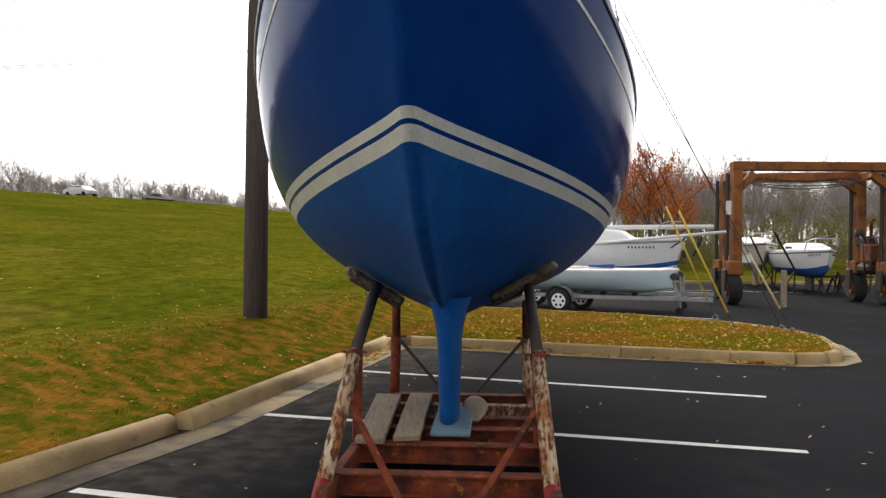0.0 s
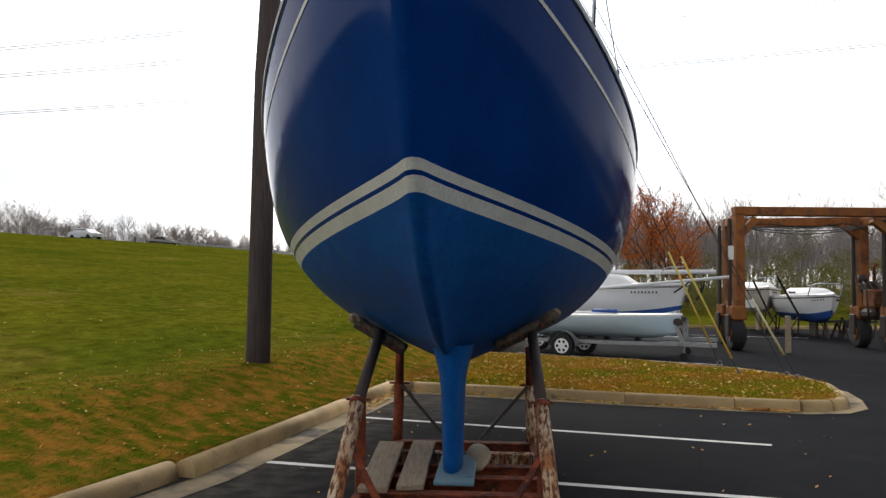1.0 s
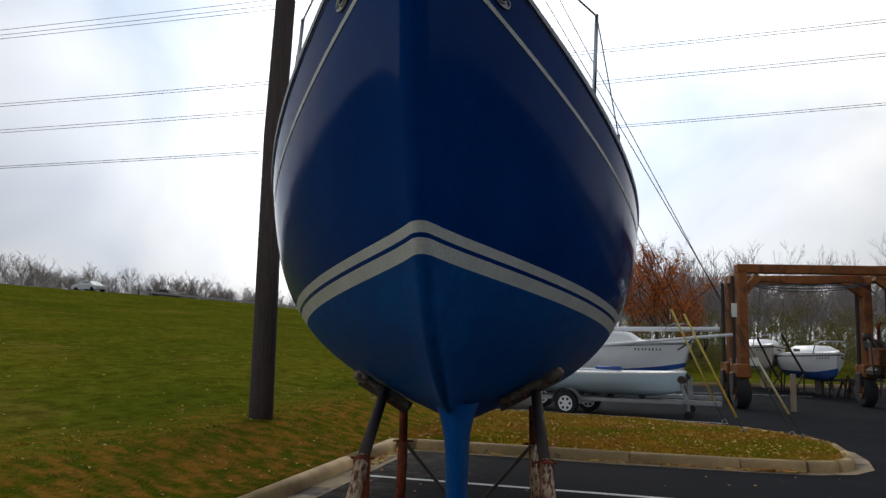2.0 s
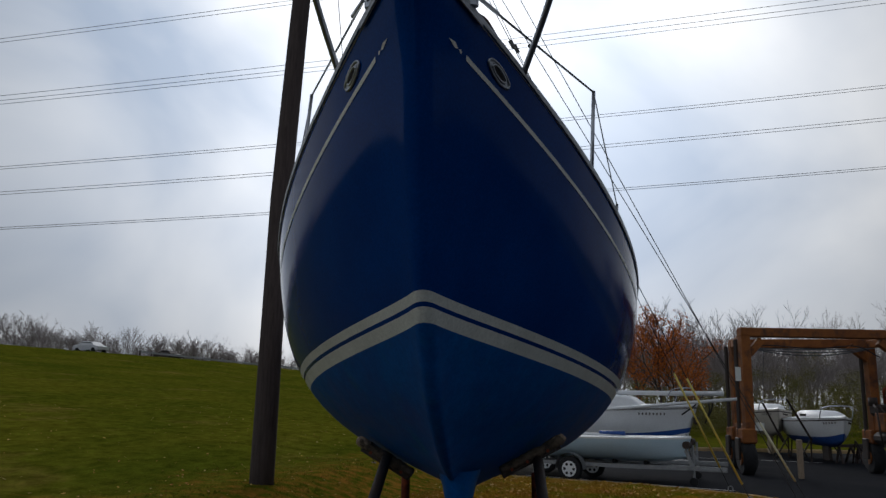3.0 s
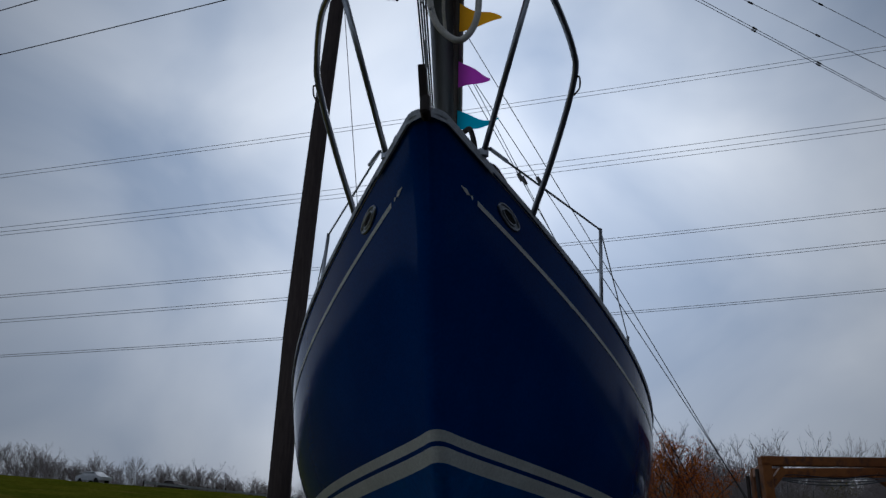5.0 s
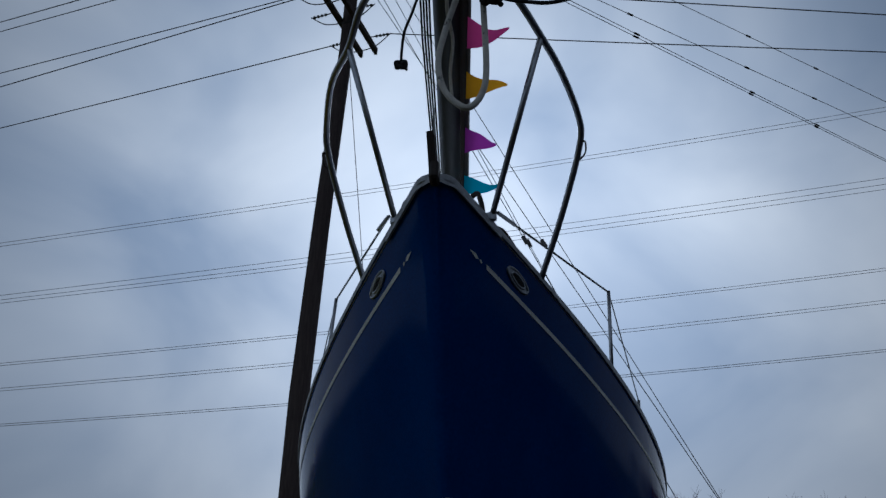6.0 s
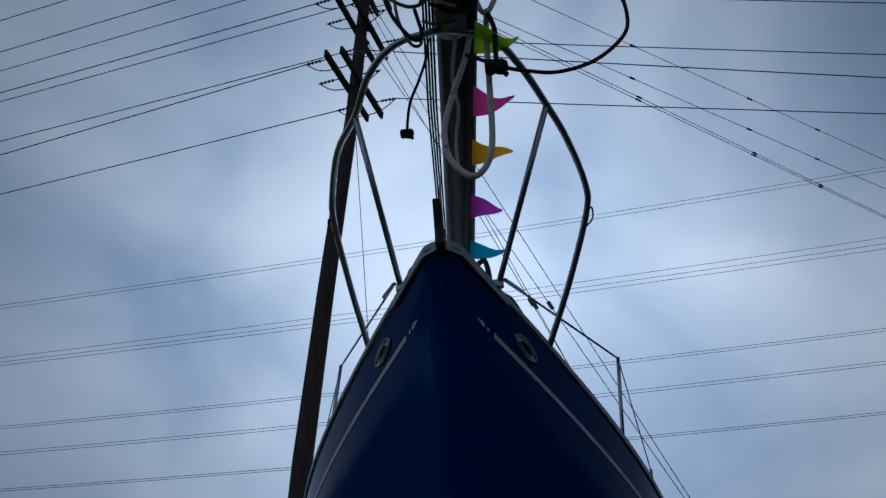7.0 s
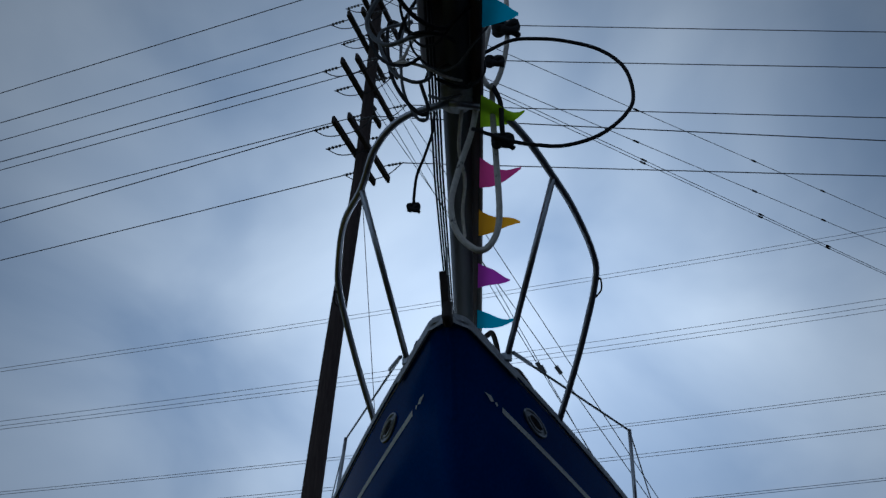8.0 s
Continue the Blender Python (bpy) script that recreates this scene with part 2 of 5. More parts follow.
def verge_mix(m, dry, nx, ny, edge, width, amp=8.0, low=(0.34, 0.82, 0.35)):
    """Lets dry grass take over the strip beside the kerb, with a ragged edge."""
    nt = m.node_tree
    n, l = nt.nodes.new, nt.links.new
    bs = nt.nodes["Principled BSDF"]
    old = bs.inputs["Base Color"].links[0].from_socket
    tc, nz, dot, add, rng, mix = n("ShaderNodeTexCoord"), n("ShaderNodeTexNoise"), n("ShaderNodeVectorMath"), n("ShaderNodeMath"), n("ShaderNodeMapRange"), n("ShaderNodeMix")
    dot.operation, add.operation, mix.data_type = 'DOT_PRODUCT', 'MULTIPLY_ADD', 'RGBA'
    dot.inputs[1].default_value = (nx, ny, 0)
    nz.inputs["Scale"].default_value, nz.inputs["Detail"].default_value, nz.inputs["Roughness"].default_value = 0.9, 6, 0.7
    l(tc.outputs["Object"], dot.inputs[0])
    l(tc.outputs["Object"], nz.inputs["Vector"])
    l(nz.outputs["Fac"], add.inputs[0])
    add.inputs[1].default_value = amp
    l(dot.outputs["Value"], add.inputs[2])
    rng.inputs["From Min"].default_value, rng.inputs["From Max"].default_value = edge + amp / 2 - width, edge + amp / 2
    l(add.outputs[0], rng.inputs["Value"])
    l(rng.outputs[0], mix.inputs["Factor"])
    l(old, mix.inputs["A"])
    n2 = n("ShaderNodeTexNoise")
    n2.inputs["Scale"].default_value, n2.inputs["Detail"].default_value = 4.5, 10
    l(tc.outputs["Object"], n2.inputs["Vector"])
    rp = n("ShaderNodeValToRGB")
    rp.color_ramp.elements[0].position, rp.color_ramp.elements[0].color = 0.40, (dry[0] * low[0], dry[1] * low[1], dry[2] * low[2], 1)
    rp.color_ramp.elements[1].position, rp.color_ramp.elements[1].color = 0.65, (*[x * 1.15 for x in dry], 1)
    l(n2.outputs["Fac"], rp.inputs[0])
    l(rp.outputs[0], mix.inputs["B"])
    l(mix.outputs["Result"], bs.inputs["Base Color"])


M["yellow"] = mat("yellow_guy_guard", (0.80, 0.62, 0.12), (0.66, 0.54, 0.14), rough=0.5, scale=6, bump=0.05)
M["cream"] = mat("faded_cream_guard", (0.80, 0.74, 0.52), rough=0.5, scale=6, bump=0.05)


M["lawn"] = M["grass"].copy()
verge_mix(M["grass"], (0.27, 0.130, 0.022), 0.968, -0.25, -5.1, 2.6)
verge_mix(M["asphalt"], (0.062, 0.056, 0.050), -0.968, 0.25, 3.35, 1.2, 2.6, (0.5, 0.5, 0.5))
verge_mix(M["gutter"], (0.075, 0.056, 0.036), 0, -1, -5.6, 2.4, 3.0, (0.5, 0.5, 0.5))
verge_mix(M["blade"], (0.36, 0.21, 0.05), 0.968, -0.25, -5.6, 2.6)


# ---------------------------------------------------------------- mesh helpers
def link_bm(name, bm, material, parent=None, label="", smooth=False):
    me = bpy.data.meshes.new(name)
    bmesh.ops.recalc_face_normals(bm, faces=bm.faces)
    bm.to_mesh(me)
    bm.free()
    for k in (material if isinstance(material, (list, tuple)) else [material]):
        me.materials.append(k)
    if smooth:
        for p in me.polygons:
            p.use_smooth = True
    ob = new(name, me)
    if parent is not None:
        ob.parent = parent
    if label:
        ob["label"] = label
    return ob


def part(name, bm, material, parent, label="", smooth=False):
    return link_bm(name, bm, material, parent, label, smooth)


def thing(name, m, label, category, group="", kind=""):
    e = new(name)
    e.empty_display_size = 0.2
    e.matrix_world = m
    return tagged(e, label, category, group, kind)


def add_box(bm, c, size, m=None, bevel=0.0):
    r = bmesh.ops.create_cube(bm, size=1.0)
    vs = r["verts"]
    for v in vs:
        v.co = Vector((v.co.x * size[0], v.co.y * size[1], v.co.z * size[2])) + Vector(c)
    if bevel:
        es = list({e for v in vs for e in v.link_edges})
        g = bmesh.ops.bevel(bm, geom=es, offset=bevel, segments=1, affect='EDGES', profile=0.5)
        vs = list({v for f in g["faces"] for v in f.verts} | {v for v in vs if v.is_valid})
    if m is not None:
        bmesh.ops.transform(bm, matrix=m, verts=[v for v in vs if v.is_valid])
    return bm


def box(c, size, bevel=0.0):
    return add_box(bmesh.new(), c, size, None, bevel)


def add_beam(bm, a, b, w, h, bevel=0.0):
    """A bar of w by h from a to b; h lies as near upright as it can."""
    a, b = Vector(a), Vector(b)
    d = b - a
    q = d.to_track_quat('Y', 'Z').to_matrix().to_4x4()
    return add_box(bm, (0, 0, 0), (w, d.length, h), Matrix.Translation((a + b) / 2) @ q, bevel)


def beam(a, b, w, h, bevel=0.0):
    return add_beam(bmesh.new(), a, b, w, h, bevel)


def add_tube(bm, pts, r, seg=8, cap=True):
    """A round tube along points; r is one radius or one for each point."""
    pts = [Vector(p) for p in pts]
    rs = r if isinstance(r, (list, tuple)) else [r] * len(pts)
    rings = []
    up = Vector((0, 0, 1))
    d0 = (pts[1] - pts[0]).normalized()
    side = d0.cross(up if abs(d0.z) < 0.95 else Vector((1, 0, 0))).normalized()
    for i, p in enumerate(pts):
        d = (pts[min(i + 1, len(pts) - 1)] - pts[max(i - 1, 0)])
        if d.length < 1e-9:
            d = d0
        d.normalize()
        side = (side - d * side.dot(d)).normalized()
        u = d.cross(side)
        rings.append([bm.verts.new(p + rs[i] * (math.cos(2 * math.pi * k / seg) * side + math.sin(2 * math.pi * k / seg) * u)) for k in range(seg)])
    for a, b in zip(rings, rings[1:]):
        for k in range(seg):
            bm.faces.new((a[k], a[(k + 1) % seg], b[(k + 1) % seg], b[k]))
    if cap:
        bm.faces.new(rings[0][::-1])
        bm.faces.new(rings[-1])
    return bm


def tube(pts, r, seg=8):
    return add_tube(bmesh.new(), pts, r, seg)


def bend(pts, n=6):
    """A smooth line through points (Catmull-Rom)."""
    P = [Vector(p) for p in pts]
    P = [2 * P[0] - P[1]] + P + [2 * P[-1] - P[-2]]
    out = []
    for i in range(1, len(P) - 2):
        a, b, c, d = P[i - 1:i + 3]
        for k in range(n):
            t = k / n
            out.append(0.5 * (2 * b + (c - a) * t + (2 * a - 5 * b + 4 * c - d) * t * t + (3 * b - a - 3 * c + d) * t ** 3))
    return out + [P[-2]]


def sag(a, b, drop, n=16):
    a, b = Vector(a), Vector(b)
    return [a.lerp(b, k / n) - Vector((0, 0, 4 * drop * (k / n) * (1 - k / n))) for k in range(n + 1)]


def grid_bm(rows, closed=False):
    """A sheet from rows of points."""
    bm = bmesh.new()
    V = [[bm.verts.new(p) for p in r] for r in rows]
    for a, b in zip(V, V[1:]):
        for k in range(len(a) - (0 if closed else 1)):
            j = (k + 1) % len(a)
            bm.faces.new((a[k], a[j], b[j], b[k]))
    return bm

# ---------------------------------------------------------------- ground
CREST, CU, CN = Vector((-42, 95)), Vector((0.25, 0.968)), Vector((0.968, -0.25))   # crest of the bank, along it, away from it
CREST_Z, FOOT = 7.95, 60.40


def smooth(x):
    x = max(0.0, min(1.0, x))
    return x * x * (3 - 2 * x)


def crest_z(s):
    """Height of the crest along its length."""
    return CREST_Z - 0.017 * max(0.0, min(50.0, 30.0 - s))


def kerb_d(y):
    """Where the kerb's middle lies, measured from the crest."""
    return float(np.interp(y, (-3.5, 5.1, 6.9, 6.95, 10.9, 13.02), (60.30, 60.21, 60.34, 60.44, 60.33, 60.27)))


def bank_z(x, y):
    """Height of the grass: a kerb-high verge, then the long bank up to the road."""
    d = (Vector((x, y)) - CREST).dot(CN)
    top = crest_z((Vector((x, y)) - CREST).dot(CU))
    if y < 12.9 and d > kerb_d(y) - 0.13:
        return -0.05 + 0.19 * smooth((kerb_d(y) + 0.02 - d) / 0.12)
    if d > FOOT:
        return 0.14
    r = max(0.0, (FOOT - 1.0 - d) / (FOOT - 1.0))
    z = 0.14 + 0.22 * smooth((FOOT - d) / 1.8) + (top - 0.4) * (0.72 * r + 0.28 * r * r)
    z += 0.14 * math.exp(-((FOOT - 1.7 - d) / 0.8) ** 2) - 0.10 * math.exp(-((FOOT - 4.2 - d) / 1.3) ** 2)
    if d < 0:
        z = top - 0.4 * smooth(-d / 9)
    z += 0.05 * noise.noise(Vector((x * 0.35, y * 0.35, 0))) * min(1.0, (FOOT - d) / 2)
    return z


# the lot: one flat sheet of asphalt out to the horizon
ground = link_bm("ground", grid_bm([[(x, y, 0.0) for x in (-900, -60, -5, 5, 30, 90, 900)] for y in (-900, -30, 0, 10, 25, 60, 900)]), M["asphalt"])
tagged(ground, "dark grey worn asphalt of the boatyard lot", "asphalt", kind="structure")

# the grass bank left of the lot, with the verge that runs out as a tongue
rows = []
for i in range(220):
    s = -130 + 1.3 * i
    row = []
    k = kerb_d((CREST + CU * s + CN * FOOT).y)
    for d in [FOOT if s > -81 else k + 0.04, k, k - 0.05, k - 0.1, k - 0.14, FOOT - 0.4, FOOT - 0.8, FOOT - 1.2, FOOT - 1.6, FOOT - 2, FOOT - 2.5, FOOT - 3, FOOT - 3.6, FOOT - 4.4, FOOT - 5.2, 54, 52, 50, 46, 42, 38, 33, 28, 23, 18, 12, 6, 2, 0, -4, -9, -14, -40, -120]:
        p = CREST + CU * s + CN * d
        row.append((p.x, p.y, bank_z(p.x, p.y)))
    rows.append(row)
bank = link_bm("grass_bank", grid_bm(rows), M["grass"], smooth=True)
tagged(bank, "mown green grass bank with dry brown patches", "grass", kind="structure")

TONGUE = [(-0.98, 13.1), (-0.5, 13.02), (2.72, 11.87), (4.2, 11.42), (5.05, 11.22), (5.5, 11.28), (5.85, 11.6), (6.22, 12.45), (6.5, 13.4), (6.5, 14.4), (5.95, 15.92), (4.43, 17.5), (1.6, 19.1), (-0.5, 20.3), (-1.5, 20.6)]
bm = bmesh.new()
vs = [bm.verts.new((x, y, 0.14)) for x, y in TONGUE]
bm.faces.new(vs)
tongue = link_bm("grass_tongue", bm, M["grass_dry"])
tagged(tongue, "dry autumn grass island strewn with fallen leaves", "grass", kind="structure")


KERB_PROFILE = [(-0.10, 0.0), (-0.10, 0.10), (-0.088, 0.135), (-0.06, 0.157), (-0.02, 0.167), (0.015, 0.167), (0.045, 0.158), (0.068, 0.142), (0.084, 0.116), (0.094, 0.08), (0.105, 0.0)]


def kerb_stone(p, q, flip=1):
    """A length of rounded kerb from p to q; the face looks to the right of the way."""
    d = (q - p).normalized()
    n = Vector((d.y, -d.x)) * flip
    rows = []
    for e in (p + d * 0.004, q - d * 0.004):
        rows.append([(e.x + n.x * a, e.y + n.y * a, z * 0.92) for a, z in KERB_PROFILE])
    bm = grid_bm(rows)
    bm.verts.ensure_lookup_table()
    k = len(KERB_PROFILE)
    bm.faces.new(bm.verts[:k])
    bm.faces.new(bm.verts[k:])
    for f in bm.faces:
        f.smooth = len(f.verts) == 4
    return bm


def kerb_run(name, pts, length=3.0):
    """Kerb stones laid along a line, each a stone of its own."""
    root = thing(name, Matrix.Identity(4), "weathered tan concrete kerb along the grass", "kerb", kind="structure")
    for a, b in zip(pts, pts[1:]):
        a, b = Vector(a), Vector(b)
        n = max(1, round((b - a).length / length))
        for k in range(n):
            part("kerb_stone", kerb_stone(a.lerp(b, k / n), a.lerp(b, (k + 1) / n)), M["concrete"], root)
    return root


LEFT_KERB = [(-2.30, 6.95), (-1.40, 10.9), (-0.92, 13.02)]
kerb_run("kerb_left", LEFT_KERB)
kerb_run("kerb_near", [(-5.15, -3.5), (-3.02, 5.1), (-2.42, 6.9)])     # sunk a little and set back at the joint
kerb_run("kerb_tongue", TONGUE[:], 2.4)


def ribbon(name, pts, w0, w1, z, material, label, category):
    """A flat strip between offsets w0 and w1 to the right of a line."""
    L, R = [], []
    for i, p in enumerate(pts):
        d = (Vector(pts[min(i + 1, len(pts) - 1)]) - Vector(pts[max(i - 1, 0)])).normalized()
        n = Vector((d.y, -d.x))
        L.append((p[0] + n.x * w0, p[1] + n.y * w0, z))
        R.append((p[0] + n.x * w1, p[1] + n.y * w1, z))
    return tagged(link_bm(name, grid_bm([L, R]), material), label, category, kind="structure")


ribbon("gutter", [(-5.15, -3.5), (-3.02, 5.1), (-2.30, 6.95), (-1.40, 10.9), (-0.95, 12.9)], 0.1, 0.43, 0.006, M["gutter"], "concrete gutter beside the kerb, grimy at one end", "gutter")
ribbon("gutter_tongue", TONGUE[1:11], 0.1, 0.34, 0.006, M["gutter"], "narrow concrete gutter along the grass island", "gutter")


def line(a, b, w=0.10):
    bm = bmesh.new()
    a, b = Vector((*a, 0.004)), Vector((*b, 0.004))
    n = (b - a).cross(Vector((0, 0, 1))).normalized() * w / 2
    bm.faces.new([bm.verts.new(p) for p in (a + n, a - n, b - n, b + n)])
    return tagged(link_bm("parking_line", bm, M["paint"]), "worn white painted parking line on asphalt", "parking line", "parking lines", "structure")


line((-1.1, 10.28), (3.6, 8.67))
line((-1.8, 7.62), (2.97, 6.33))
line((-2.46, 5.22), (2.3, 3.9))

# ---------------------------------------------------------------- the sailboat
BO, PHI = Vector((-0.205, 4.2, 0)), radians(3.71)
BOAT = Matrix.Translation(BO) @ Matrix.Rotation(-PHI, 4, 'Z')      # x to the beam, y aft, z up
LOA = 9.4
STEM = [(4.30, -0.99), (4.06, -0.84), (3.72, -0.63), (3.16, -0.38), (2.71, -0.16), (2.40, 0.0), (2.23, 0.12), (1.93, 0.37), (1.71, 0.62), (1.31, 1.33), (1.15, 1.9), (0.9, 3.0)]


def stem_s(z):
    """How far aft the stem lies at a height."""
    for (za, sa), (zb, sb) in zip(STEM, STEM[1:]):
        if z >= zb:
            return sa + (sb - sa) * (za - z) / (za - zb)
    return STEM[-1][1]


def bow_dip(X):
    return 0.06 * math.exp(-X / 0.07)


def hull_point(X, v):
    """X from stem to transom, v from the keel line up to the sheer."""
    zs = 4.118 - 1.333 * (1 - (1 - X) ** 3.094) - bow_dip(X)
    zk = 0.945 + 0.088 * smooth(X * 3) + 0.9 * smooth((X - 0.55) / 0.45)
    z = zk + (zs - zk) * v
    s0 = stem_s(z)
    s = s0 + (LOA - s0) * X
    sr, sm = (LOA + 0.84) * X, 6.616
    bs = 1 - abs(1 - sr / sm) ** 2.511 if sr < sm else 1 - 0.35 * ((sr - sm) / (LOA + 0.84 - sm)) ** 2
    e = math.exp(-sr / 0.985)
    a, c = 2.305 - 1.067 * e, 2.190 - 1.143 * e
    sec = max(1 - (1 - v) ** a, 1e-9) ** (1 / c)
    b = 2.021 * bs * (sec - 0.018 * (1 - e) * smooth((v - 0.5) / 0.5)) + (0.04 + 0.035 * math.exp(-sr / 0.25) * smooth((v - 0.82) / 0.18)) * (1 - math.exp(-sr / 0.014)) * min(1, v * 6)
    return Vector((max(0.0, b), s, z))


def keel_x(v):
    """The centre line's set to starboard low on the hull."""
    return 0.115 * max(0.0, 1 - v) ** 4


def stripe_z(s):
    """Top of the boot stripe; the boat sits bow up."""
    return 2.40 - 0.122 * s + 0.0075 * s * s


NX = 46
XS = sorted({0.0} | {(i / NX) ** 1.6 for i in range(NX + 1)} | {0.0004, 0.001, 0.002, 0.004, 0.007, 0.011, 0.016})


def hull_strip(vlist_of_X, out=0.0):
    """Both flanks of the hull between heights, as sheets; out pushes the skin outward."""
    bm = bmesh.new()
    for side in (1, -1):
        V = []
        for X in XS:
            col = []
            for v in vlist_of_X(X):
                p = hull_point(X, v)
                col.append(bm.verts.new((side * (p.x + out) + keel_x(v), p.y - (out if X < 0.02 else 0), p.z)))
            V.append(col)
        for a, b in zip(V, V[1:]):
            for k in range(len(a) - 1):
                f = (a[k], a[k + 1], b[k + 1], b[k])
                bm.faces.new(f if side > 0 else f[::-1])
    bmesh.ops.remove_doubles(bm, verts=bm.verts, dist=0.0006)
    return bm


def v_at(X, z):
    lo, hi = hull_point(X, 0.0).z, hull_point(X, 1.0).z
    return max(0.0, min(1.0, (z - lo) / (hi - lo)))


def between(za, zb, n):
    """Heights from za(s) to zb(s), as functions of the way aft; None: the keel line or the sheer."""
    def f(X):
        s = hull_point(X, 0.5).y
        a = 0.0 if za is None else v_at(X, za(s))
        b = 1.0 if zb is None else v_at(X, zb(s))
        return [a + (b - a) * (k / n) ** (1.6 if za is None else 1.0) for k in range(n + 1)]
    return f


boat = thing("sailboat", BOAT, "blue-hulled sailing yacht with white boot stripes on a rusty cradle", "sailboat")
S1, S2, S3, S4 = stripe_z, (lambda s: stripe_z(s) - 0.062), (lambda s: stripe_z(s) - 0.089), (lambda s: stripe_z(s) - 0.178)
part("topside", hull_strip(between(S1, None, 16)), M["topside"], boat, "glossy dark blue topsides", True)
part("stripe", hull_strip(between(S2, S1, 2)), M["stripe"], boat, "narrow white boot stripe", True)
part("stripe_gap", hull_strip(between(S3, S2, 1)), M["topside"], boat, "dark blue band between the stripes", True)
part("stripe", hull_strip(between(S4, S3, 2)), M["stripe"], boat, "broad white boot stripe", True)
part("underbody", hull_strip(between(None, S4, 18)), M["bottom"], boat, "matt blue antifouling paint", True)
# transom and deck
bm = bmesh.new()
ring = [hull_point(1.0, k / 10) for k in range(11)]
bm.faces.new([bm.verts.new((p.x + keel_x(k / 10), p.y, p.z)) for k, p in enumerate(ring)] + [bm.verts.new((keel_x(1 - k / 10) - p.x, p.y, p.z)) for k, p in enumerate(reversed(ring[1:]))])
part("transom", bm, M["topside"], boat)
part("deck", grid_bm([[(k * hull_point(X, 1).x, hull_point(X, 1).y, hull_point(X, 1).z - 0.03 + 0.05 * smooth(X * 5) * (1 - k * k)) for k in (-1, -0.6, 0, 0.6, 1)] for X in XS]), M["white_gel"], boat, "white deck")


def keel_bm():
    rows = []
    for k in range(9):
        t = k / 8
        z = 1.25 - 1.05 * t
        le, chord, th = 1.75 + 0.25 * t, 1.55 - 0.45 * t, 0.115 - 0.03 * t
        th *= 1 + 0.7 * max(0.0, 1 - t * 2.6) ** 2
        cx = 0.12
        row = []
        for j in range(20):
            a = 2 * math.pi * j / 20
            c = 0.5 - 0.5 * math.cos(a)
            row.append((cx + th * math.sin(a) * (1.25 - 0.75 * c), le + chord * c, z))
        rows.append(row)
    bm = grid_bm(rows, True)
    bm.faces.new([v for v in bm.verts if abs(v.co.z - 0.2) < 1e-4])
    return bm


part("keel", keel_bm(), M["bottom"], boat, "narrow blue fin keel", True)



# ---------------------------------------------------------------- deck edge, bow and pulpit
def sheer(X, dz=0.0, out=0.0):
    p = hull_point(X, 1.0)
    return Vector((p.x + out, p.y, p.z + dz))


